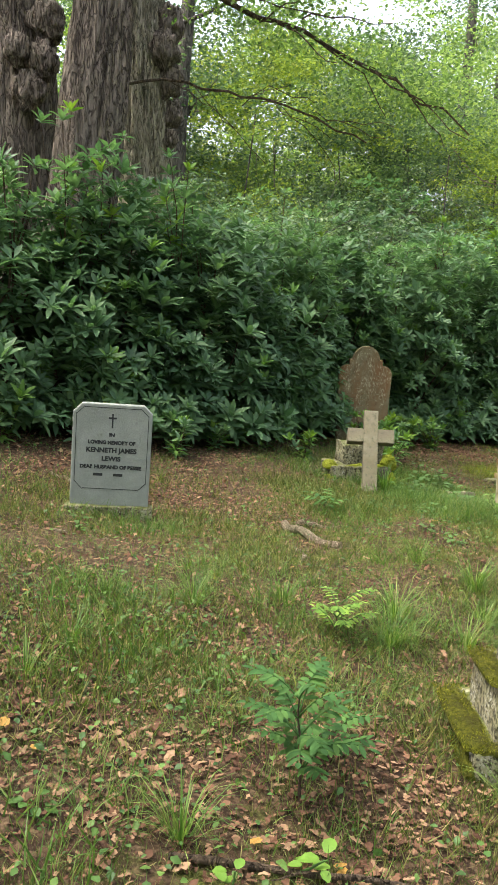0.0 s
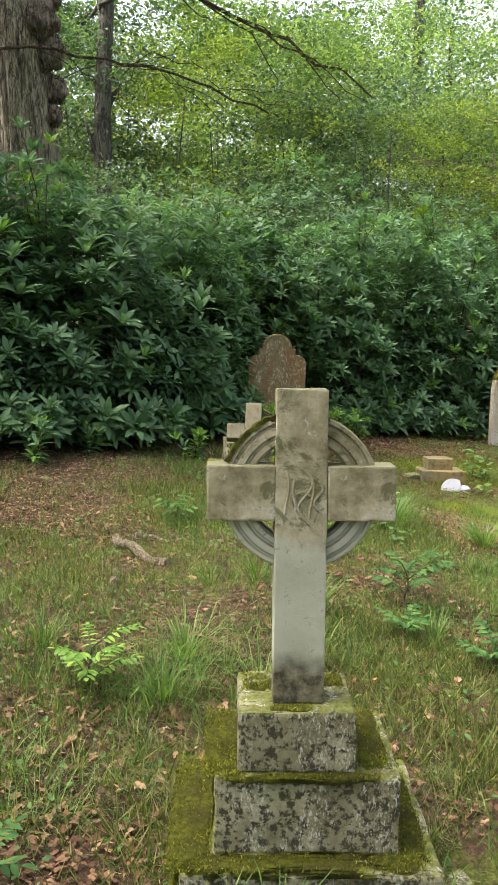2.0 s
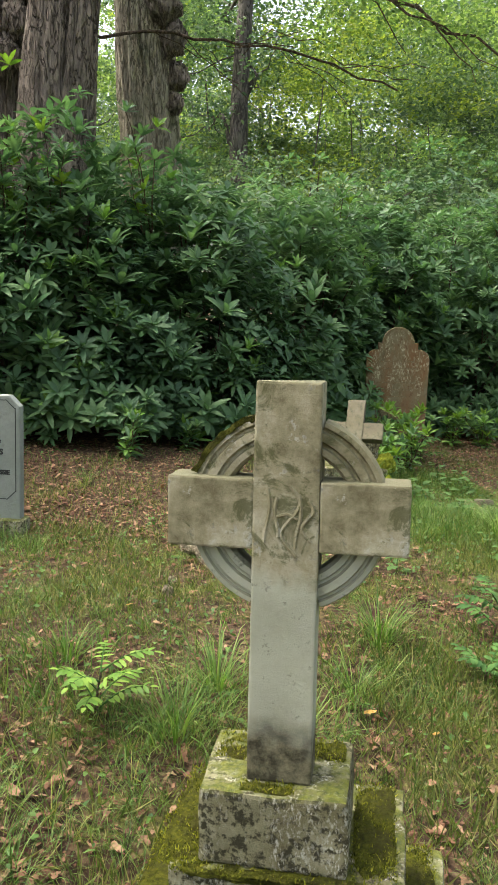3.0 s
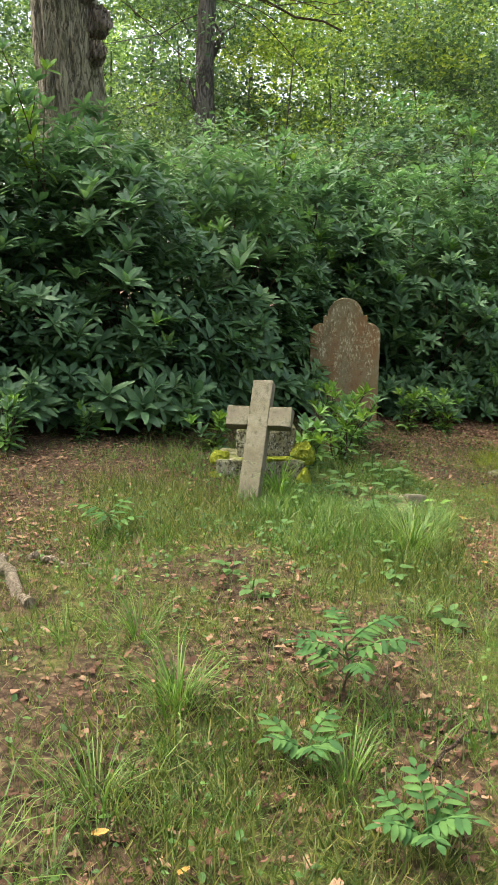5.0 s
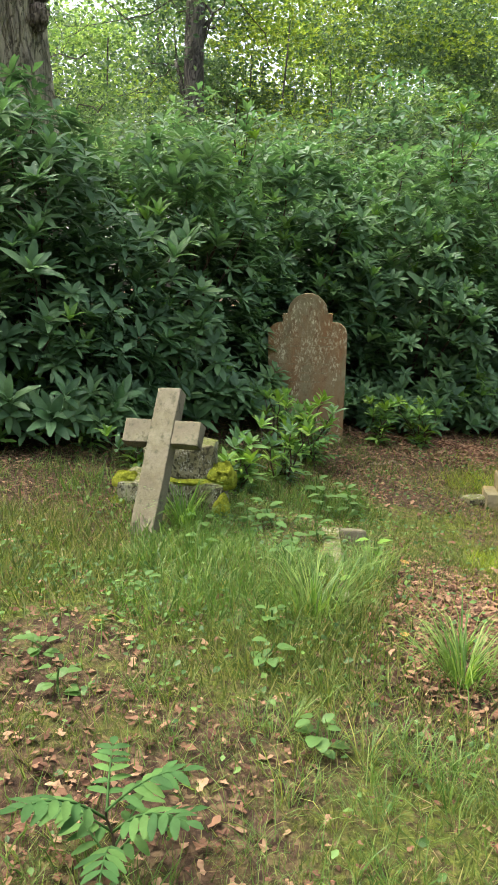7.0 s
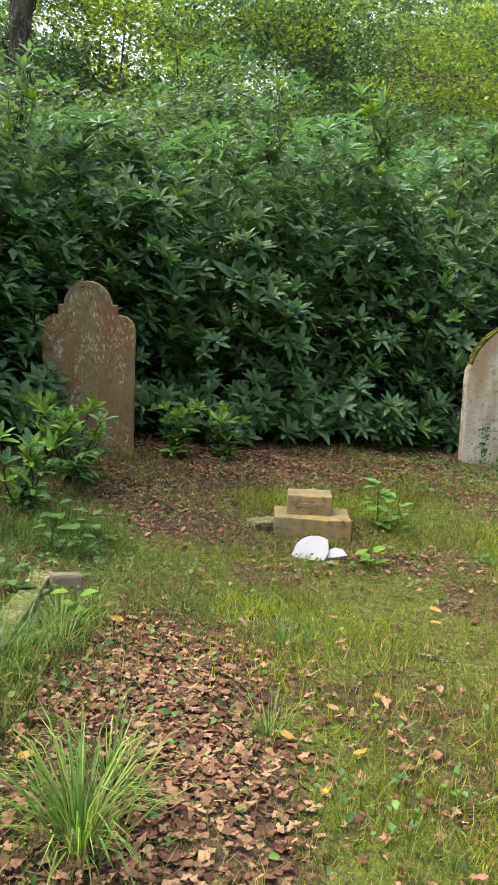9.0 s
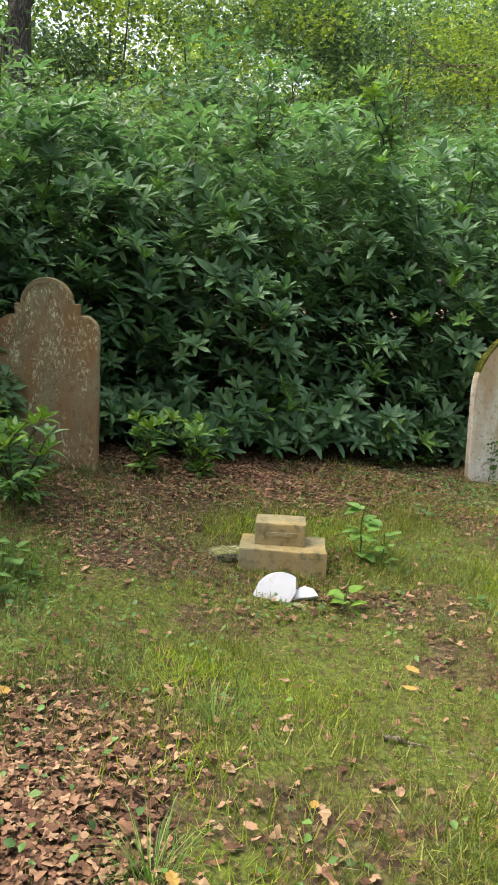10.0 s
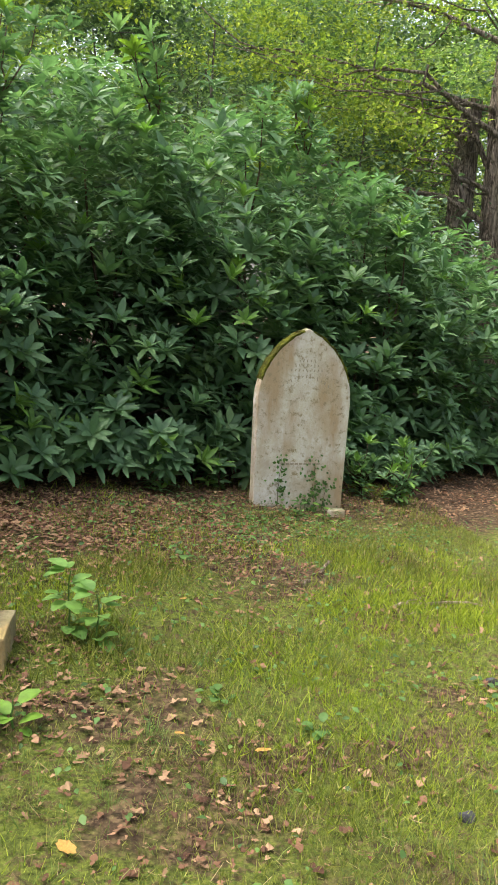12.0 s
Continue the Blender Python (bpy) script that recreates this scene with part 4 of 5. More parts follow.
for body, size, z, wide in [("IN", 0.036, 0.675, 0.045), ("LOVING MEMORY OF", 0.040, 0.612, 0.375), ("KENNETH JAMES", 0.052, 0.545, 0.40), ("LEWIS", 0.050, 0.477, 0.15), ("DEAR HUSBAND OF BESSIE", 0.040, 0.412, 0.49)]:
    lettering(body, size, 0.0, z, -0.0415, grey, M_INK, wide)
bar(0.075, 0.022, -0.1, 0.362, -0.0405, grey, M_INK, "worn_date")
bar(0.075, 0.022, 0.06, 0.362, -0.0405, grey, M_INK, "worn_date")
bar(0.012, 0.115, 0.0, 0.80, -0.0405, grey, M_INK, "carved_cross_upright")
bar(0.062, 0.013, 0.0, 0.823, -0.0410, grey, M_INK, "carved_cross_arm")
for w, x, z, turn in [(0.44, 0, 0.905, 0), (0.44, 0, 0.245, 0), (0.56, -0.285, 0.575, math.pi / 2), (0.56, 0.285, 0.575, math.pi / 2)]:
    bar(w, 0.005, x, z, -0.0402, grey, M_INK, "border_line", turn)
for sx, z, turn in [(-1, 0.88, -math.pi / 4), (1, 0.88, math.pi / 4), (-1, 0.27, math.pi / 4), (1, 0.27, -math.pi / 4)]:
    bar(0.088, 0.005, sx * 0.2525, z, -0.0402, grey, M_INK, "border_line", turn)

# brown sandstone stone
brown = headstone("headstone", 2.97, 11.85, 0, [(-0.375, 0), (0.375, 0), (0.4, 1.22)] + arc(0.27, 1.24, 0.13, 0, 84, 6) + [(0.25, 1.37), (0.25, 1.455), (0.205, 1.455)] + arc(0, 1.455, 0.2, 5, 175, 14) + [(-0.205, 1.455), (-0.25, 1.455), (-0.25, 1.37)] + arc(-0.27, 1.24, 0.13, 96, 180, 6) + [(-0.4, 1.22)], 0.1, M_BROWN, "tall brown sandstone headstone with a shouldered round top", 2, 0, 0.19)
part("carved_rim", ring([(0.2, -0.012), (0.2, 0.0), (0.165, 0.0), (0.165, -0.012)], 0, 180, 24), M_BROWN, brown).location = (0, -0.045, 1.45)
for i, z in enumerate((1.22, 1.13, 1.04, 0.95, 0.86, 0.77)):
    bar(0.42 + 0.12 * math.sin(i * 2.3), 0.014, 0.02 * math.sin(i), z, -0.049, brown, M_BROWN, "worn_line_of_text", 0, 0.006)

# pale pointed stone
pale = headstone("headstone", 7.11, 13.3, 8, [(-0.40, 0), (0.40, 0), (0.42, 1.1)] + arc(-0.22, 1.1, 0.64, 3, 62, 9) + [(0, 1.705)] + arc(0.22, 1.1, 0.64, 118, 177, 9) + [(-0.42, 1.1)], 0.12, M_PALE, "pale pointed headstone with mossy top edge and worn carving", 0, 1, 0.18)
for row, (z, half) in enumerate([(1.44, 2), (1.40, 3), (1.36, 4), (1.31, 6)]):
    for i in range(-half, half + 1):
        turn = 0.5 * math.sin(5.1 * i + 2.3 * row)
        bar(0.008, 0.022 + 0.010 * math.sin(3.7 * i + row), 0.034 * i, z - 0.0022 * i * i * (row == 3), -0.0595, pale, M_PALE_CARVED, "worn_carved_letter", turn, 0.005)
for i in range(9):
    bar(0.03, 0.016, -0.16 + 0.04 * i, 0.57, -0.0600, pale, M_PALE_CARVED, "worn_letter", 0.0, 0.004)
for s_ in (-1, 1):
    edge = ring([(0.645, -0.062), (0.645, 0.062), (0.634, 0.062), (0.628, -0.062)], 16, 66, 40)
    for v in edge.verts:
        v.co += 0.005 * noise.noise_vector(v.co * 22) + 0.007 * noise.noise_vector(v.co * 60)
    part("moss_edge", edge, M_MOSS, pale, "thin moss along the pointed top edge").matrix_basis = Matrix.Translation((-s_ * 0.22, 0, 1.1)) @ Matrix.Diagonal((s_, 1, 1, 1))
tagged(thing("footstone", on_ground(7.42, 13.1, 0.05, 0, 0, 6), "small pale stone block at the foot of a headstone", "stone"))
part("block", block(0.13, 0.09, 0.11, 0.015, 0.006, 31, 2), M_PALE, bpy.data.objects["footstone"])


def fallen_cross():
    x, y = 2.155, 8.02
    ob = thing("stone_cross", pose(x, y, float(ground_z(x, y, False)) - 0.115, -31, 0, -10), "small weathered stone cross leaning back on its broken plinth", "gravestone")
    part("shaft", block(0.152, 0.11, 1.06, 0.008, 0.005, 5, 4), M_SMALL, ob)
    for s in (-1, 1):
        part("arm", block(0.175, 0.105, 0.155, 0.008, 0.005, 6 + s, 3), M_SMALL, ob).location = (s * 0.162, 0.0, 0.69)
    return ob


fallen_cross()


k = Mat("bright_moss", 0.95, 0.1)
k.color(k.ramp(k.noise(50.0, 6.0, 0.7), (0.3, (0.10, 0.13, 0.01)), (0.7, (0.30, 0.33, 0.03))))
k.bump(k.noise(130.0, 6.0, 0.8), 1.0, 0.03)
M_MOSS_BRIGHT = k.m


def broken_plinth():
    x, y = 2.2, 8.88
    ob = thing("plinth", on_ground(x, y, 0.1, 0, 0, 3), "broken mossy two-stepped stone plinth", "plinth")
    part("lower_step", block(0.70, 0.5, 0.27, 0.02, 0.02, 7, 6), M_PLINTH, ob)
    part("upper_step", block(0.46, 0.36, 0.23, 0.02, 0.02, 8, 6), M_PLINTH, ob).location = (0.04, 0.03, 0.265)
    for i, (px, py, pz, w, d, h) in enumerate([(0.33, -0.12, 0.27, 0.2, 0.22, 0.1), (-0.33, -0.1, 0.25, 0.16, 0.25, 0.05), (0.05, -0.2, 0.26, 0.5, 0.09, 0.025), (-0.36, -0.2, 0.1, 0.14, 0.2, 0.06), (0.34, -0.26, 0.1, 0.12, 0.12, 0.08)]):
        part("moss_cushion", moss_pad(w, d, h, 90 + i, 0.8), M_MOSS_BRIGHT, ob, "bright yellow-green moss").location = (px, py, pz)


broken_plinth()


def stepped_base():
    x, y = 4.79, 10.28
    ob = thing("grave_base", on_ground(x, y, 0.03, 0, 1, -3), "yellowed sandstone stepped grave base missing its cross", "plinth")
    part("lower_step", block(0.53, 0.34, 0.17, 0.01, 0.007, 9, 5), M_SLAB, ob)
    part("upper_step", block(0.31, 0.22, 0.14, 0.01, 0.006, 10, 4), M_SLAB, ob).location = (-0.02, 0.04, 0.167)
    bar(0.17, 0.022, -0.02, 0.245, -0.081, ob, M_SLAB, "worn_lettering", 0, 0.006)


stepped_base()


def broken_marble():
    x, y = 4.81, 9.72
    ob = thing("marble_fragment", on_ground(x, y, 0.01, 0, 0, -8), "broken pieces of a white marble plaque lying in the grass", "stone fragment")
    pts = arc(0.0, 0.0, 0.15, 62, 150, 8) + [(-0.15, 0.0), (-0.13, -0.03), (0.05, -0.03), (0.085, 0.05)]
    part("large_piece", slab(pts, 0.05, 0.006), M_WHITE, ob).matrix_basis = pose(-0.05, 0, 0.02, -28, 6, 0)
    part("small_piece", slab([(-0.07, 0), (0.08, 0), (0.06, 0.05), (0.01, 0.075), (-0.05, 0.06)], 0.04, 0.006), M_WHITE, ob).matrix_basis = pose(0.085, 0.03, 0.02, -50, -8, 12)
    part("chip", slab([(-0.04, 0), (0.05, 0.0), (0.03, 0.04), (-0.03, 0.035)], 0.03, 0.005), M_PLINTH, ob).matrix_basis = pose(0.06, -0.10, 0.01, -70, 10, -30)


broken_marble()


def simple_stone(name, x, y, w, d, h, rz, mat, label, category, sink=0.04, rx=0, ry=0, seed=0):
    ob = thing(name, on_ground(x, y, sink, rx, ry, rz), label, category)
    part("stone", block(w, d, h, 0.015, 0.008, seed, 3), mat, ob)
    return ob


simple_stone("kerb_stone", 3.29, 7.9, 0.11, 1.5, 0.17, 2, M_PLINTH, "low lichened kerb stone half hidden in grass", "kerb", 0.125, -3.8, 0, 60)
simple_stone("marker_stone", 3.4, 8.5, 0.15, 0.1, 0.14, 20, M_SMALL, "small lichened stone in long grass", "stone", 0.05, -8, 5, 61)
simple_stone("kerb_slab", 2.24, 3.08, 0.09, 0.32, 0.09, 4, M_PLINTH, "flat grey slab lying beside the cross steps", "kerb", 0.1, 0, 8, 62)
simple_stone("kerb_slab", 4.45, 10.28, 0.2, 0.16, 0.06, 25, M_PLINTH, "broken grey slab beside the grave base", "stone", 0.01, 0, 0, 63)


# ---- fallen wood ----
def stick(name, a, b, r0, r1, label, seed, mat=None, sway=0.02, twigs=0, lift=0.0):
    pa, pb = (np.array([p[0], p[1], float(ground_z(p[0], p[1])) + r0 * 0.6 + lift]) for p in (a, b))
    ob = thing(name, Matrix.Translation(pa), label, "branch" if r0 < 0.03 else "log")
    path = wander((0, 0, 0), pb - pa, 9, sway, seed)
    part("stem", tube_bm(path, np.linspace(r0, r1, 9) * (1 + 0.15 * np.sin(np.arange(9) * 2.0 + seed)), 9), mat or M_TWIG, ob)
    rr = np.random.default_rng(seed)
    for j in range(twigs):
        s = path[3 + j % 5]
        e = s + np.array([rr.uniform(-0.2, 0.2), rr.uniform(-0.2, 0.2), rr.uniform(0.0, 0.06)])
        part("twig", tube_bm(wander(s, e, 5, 0.01, seed + j), np.linspace(r1, 0.002, 5), 5), mat or M_TWIG, ob)
    return ob


stick("log", (1.03, 6.36), (1.36, 5.80), 0.034, 0.028, "short rotten log with pale broken end", 401, M_WOOD)
stick("log", (1.02, 5.80), (1.05, 5.48), 0.036, 0.03, "stub of rotten brown wood", 402, M_WOOD)
stick("log", (1.11, 6.42), (1.48, 6.36), 0.02, 0.012, "piece of fallen grey branch", 403, M_WOOD)
stick("fallen_branch", (5.1, 8.32), (5.5, 8.22), 0.010, 0.006, "grey stick lying on the mossy grass", 404, M_WOOD, twigs=1)
stick("fallen_branch", (6.72, 10.85), (7.75, 11.05), 0.014, 0.006, "thin forked fallen branch on the grass", 405, M_WOOD, twigs=4)
stick("fallen_branch", (6.65, 11.3), (6.95, 11.75), 0.016, 0.008, "short pale fallen stick", 406, M_WOOD, twigs=1)
stick("fallen_branch", (0.05, 2.28), (1.3, 2.18), 0.014, 0.006, "long thin stick lying among dead leaves", 407, M_TWIG, twigs=2)
stick("fallen_branch", (0.0, 3.25), (0.3, 3.45), 0.008, 0.004, "thin brown twig on the ground", 408)
stick("fallen_branch", (-0.75, 5.75), (-0.35, 5.68), 0.014, 0.008, "pale stick lying before a headstone", 409, M_WOOD)
stick("fallen_branch", (-1.0, 7.4), (-0.7, 7.2), 0.02, 0.012, "pale dead branch under the hedge", 410, M_WOOD)
stick("fallen_branch", (3.05, 4.9), (3.35, 5.25), 0.007, 0.004, "thin dry twig in the grass", 411)
stick("fallen_branch", (3.6, 11.0), (3.95, 11.05), 0.012, 0.006, "short stick on bare earth", 412, M_WOOD)


def clod(x, y, w, seed, label):
    ob = thing("clod", on_ground(x, y, 0.0), label, "clod")
    part("lump", moss_pad(w, w * 0.7, w * 0.4, seed, 1.0), M_CLOD, ob)


k = Mat("dark_clod_earth", 0.8, 0.3)
k.color(k.ramp(k.noise(30.0, 5.0), (0.3, (0.012, 0.012, 0.013)), (0.7, (0.05, 0.05, 0.05))))
k.bump(k.noise(60.0), 0.6, 0.01)
M_CLOD = k.m
clod(6.68, 9.05, 0.065, 5, "dark lump of earth on mossy grass")
clod(7.27, 10.02, 0.075, 6, "dark lump of earth on the grass")


# ---- seedlings and weeds ----
def pinnate(length, pairs, leaf, seed):
    """A leaf with leaflets in pairs along a drooping stalk, along +x."""
    r = np.random.default_rng(seed)
    out = []
    for i in range(pairs + 1):
        t = 0.25 + 0.75 * i / pairs
        c = np.array([length * t, 0, 0.25 * length * math.sin(t * 2.2)])
        for s in ((-1, 1) if i < pairs else (0,)):
            v, q = leaf_shape(leaf * r.uniform(0.85, 1.15) * (0.8 + 0.4 * math.sin(t * 3)), leaf * 0.46, 0.2, 0.2, 3)
            R = np.array(Matrix.Rotation(s * r.uniform(0.8, 1.1), 3, "Z") @ Matrix.Rotation(r.uniform(-0.1, 0.3), 3, "Y"))
            out.append((v @ R.T + c, q))
    st = [np.array([length * t, 0, 0.25 * length * math.sin(t * 2.2)]) for t in np.linspace(0, 1, 6)]
    return join(out), tube(st, np.linspace(0.004, 0.0015, 6), 4)


def seedling(x, y, tall, leaves, length, pairs, leaf, seed, label="ash seedling with bright green paired leaflets", mat=None):
    r = np.random.default_rng(seed)
    ob = thing("ash_seedling", on_ground(x, y, 0.02), label, "seedling", "ash seedlings")
    path = wander((0, 0, 0), (r.normal(0, 0.03), r.normal(0, 0.03), tall), 7, 0.006, seed)
    part("stem", tube_bm(path, np.linspace(0.006, 0.003, 7), 6), M_TWIG, ob)
    for i in range(leaves):
        p = path[min(6, 2 + int(5 * i / leaves))]
        (v, q), (sv, sq) = pinnate(length * r.uniform(0.75, 1.1), pairs, leaf, seed * 5 + i)
        turn = Matrix.Translation(p) @ Matrix.Rotation(i * 2.4 + r.uniform(-0.3, 0.3), 4, "Z") @ Matrix.Rotation(-r.uniform(0.05, 0.5), 4, "Y")
        o = new("leaf", raw_mesh("leaf", v, q, mat or M_ASH, True))
        o.parent = ob
        o.matrix_basis = turn
        s = new("leaf_stalk", raw_mesh("leaf_stalk", sv, sq, M_ASH, True))
        s.parent = o
    return ob


seedling(0.56, 2.72, 0.43, 18, 0.24, 6, 0.05, 501)
seedling(1.0, 4.2, 0.20, 9, 0.22, 7, 0.042, 502, mat=M_YOUNG)
seedling(0.70, 3.05, 0.15, 6, 0.18, 5, 0.048, 508)
seedling(2.75, 5.33, 0.24, 9, 0.25, 6, 0.054, 503)
seedling(2.61, 4.82, 0.10, 5, 0.15, 4, 0.052, 504)
seedling(2.92, 4.52, 0.12, 7, 0.18, 5, 0.05, 505)
seedling(1.45, 6.9, 0.12, 5, 0.2, 3, 0.07, 506)
seedling(3.1, 10.35, 0.3, 7, 0.22, 4, 0.075, 507)


def broad_weed(x, y, tall, leaves, size, seed, label="broad-leaved green weed with rounded leaves", mat=None):
    r = np.random.default_rng(seed)
    ob = thing("weed", on_ground(x, y, 0.01), label, "weed", "broad-leaved weeds")
    path = wander((0, 0, 0), (r.normal(0, 0.04), r.normal(0, 0.04), tall), 6, 0.008, seed)
    part("stem", tube_bm(path, np.linspace(0.006, 0.003, 6), 5), M_WEED, ob)
    for i in range(leaves):
        p = path[1 + i % 5]
        s = size * r.uniform(0.7, 1.15)
        v, q = leaf_shape(s, s * 0.85, 0.25, 0.2, 3)
        v = v + np.array([0.03, 0, 0.0])
        o = new("leaf", raw_mesh("leaf", v, q, mat or M_WEED, True))
        o.parent = ob
        o.matrix_basis = Matrix.Translation(p) @ Matrix.Rotation(i * 2.4 + r.uniform(-0.4, 0.4), 4, "Z") @ Matrix.Rotation(-r.uniform(-0.1, 0.6), 4, "Y")
    return ob


for i, (x, y, h, n, s, m) in enumerate([(5.3, 10.5, 0.34, 20, 0.10, M_FRESH), (5.42, 10.42, 0.26, 15, 0.09, M_FRESH), (5.12, 9.72, 0.12, 9, 0.08, M_YOUNG), (3.2, 9.2, 0.16, 9, 0.08, None), (2.75, 8.35, 0.15, 12, 0.07, None), (2.55, 8.15, 0.14, 12, 0.06, None), (2.9, 8.6, 0.15, 10, 0.08, None),
                                        (2.2, 6.3, 0.08, 8, 0.06, None), (2.35, 6.1, 0.09, 8, 0.06, None), (3.0, 6.4, 0.1, 9, 0.06, None), (3.25, 6.0, 0.1, 10, 0.06, None), (3.45, 9.4, 0.2, 10, 0.08, None), (3.5, 8.1, 0.14, 9, 0.07, M_YOUNG), (0.25, 2.15, 0.1, 8, 0.06, M_YOUNG), (0.45, 2.3, 0.08, 7, 0.06, M_YOUNG), (-0.35, 2.45, 0.06, 8, 0.05, None), (-0.6, 5.9, 0.12, 9, 0.05, None), (7.0, 12.9, 0.12, 10, 0.06, None), (7.25, 12.85, 0.12, 10, 0.06, M_YOUNG), (5.95, 11.6, 0.12, 8, 0.06, None), (6.3, 9.6, 0.06, 8, 0.05, None), (6.0, 9.9, 0.06, 8, 0.05, None), (3.1, 8.0, 0.14, 10, 0.07, None), (3.2, 8.35, 0.16, 10, 0.08, None), (3.0, 7.6, 0.12, 9, 0.06, None), (3.35, 9.1, 0.18, 10, 0.08, None), (3.15, 9.5, 0.2, 10, 0.08, None), (3.3, 7.25, 0.1, 9, 0.06, M_YOUNG), (3.05, 6.8, 0.1, 9, 0.055, None), (2.45, 6.9, 0.1, 9, 0.055, None), (2.0, 7.2, 0.1, 8, 0.055, None), (2.6, 7.7, 0.12, 10, 0.06, None), (1.95, 3.3, 0.1, 6, 0.06, None)]):
    broad_weed(x, y, h, n, s, 520 + i, mat=m)


def buttercup(x, y, tall, seed):
    r = np.random.default_rng(seed)
    ob = thing("buttercup", on_ground(x, y, 0.01), "single yellow buttercup flower in the grass", "flower")
    path = wander((0, 0, 0), (0.015, -0.01, tall), 6, 0.004, seed)
    part("stem", tube_bm(path, np.linspace(0.0022, 0.0014, 6), 5), M_WEED, ob)
    for i in range(5):
        v, q = leaf_shape(0.014, 0.013, -0.3, 0.3, 2)
        o = new("petal", raw_mesh("petal", v, q, M_PETAL, True))
        o.parent = ob
        o.matrix_basis = Matrix.Translation(path[-1]) @ Matrix.Rotation(i * 1.2566, 4, "Z") @ Matrix.Rotation(-0.5, 4, "Y")


M_PETAL = leaf_material("yellow_petal", (0.6, 0.42, 0.01), (0.7, 0.5, 0.012), (0.75, 0.55, 0.02), 0.35, 0.25, 0.4, glow=(1, 0.9, 0.4))
buttercup(4.46, 6.85, 0.12, 3)


def ivy():
    """Ivy creeping up the foot of the pale headstone."""
    r = np.random.default_rng(9)
    ob = thing("ivy", pale.matrix_world.copy(), "small-leaved ivy creeping up the foot of a pale headstone", "ivy")
    for i, (x, top) in enumerate([(-0.22, 0.62), (0.14, 0.58), (0.2, 0.40), (0.02, 0.30)]):
        path = wander((x, -0.075, 0.05), (x + r.uniform(-0.05, 0.05), -0.068, top), 12, 0.008, 900 + i)
        part("stem", tube_bm(path, np.linspace(0.004, 0.0015, 12), 5), M_TWIG, ob)
        P = np.repeat(path, 7, axis=0) + r.normal(0, 1, (84, 3)) * np.array([0.045, 0.008, 0.03])
        P[:, 1] = -0.07 - np.abs(r.normal(0, 0.012, 84))
        v, q = leaf_shape(0.03, 0.026, 0.15, 0.2, 2)
        lv = new("foliage", raw_mesh("foliage", *scatter(v, q, P, frames(np.array([0, -1.0, 0.3]) + r.normal(0, 0.3, P.shape), r.uniform(0, 6.28, 84)), r.uniform(0.5, 1.1, 84)), M_WEED, True))
        lv.parent = ob
        tagged(lv, kind="stuff")


ivy()


# ---- grass, low weeds and dead leaves ----
def spread(n, lo, hi, seed):
    r = np.random.default_rng(seed)
    x, y = r.uniform(lo[0], hi[0], n), r.uniform(lo[1], hi[1], n)
    keep = (y - 1.24 * x > -0.6) & (before_hedge(x, y) > -1.0)
    return r, x[keep], y[keep]


def blades(name, shape, x, y, size, tilt, r, mat, label, sink=0.008):
    n = len(x)
    N = np.array([0, 0, 1.0]) + r.normal(0, 1, (n, 3)) * np.array([tilt, tilt, 0.1])
    P = np.stack([x, y, ground_z(x, y) - sink], -1)
    ob = new(name, raw_mesh(name, *scatter(*shape, P, frames(N, r.uniform(0, 6.28, n)), size), mat))
    return tagged(ob, label, "grass", kind="stuff")


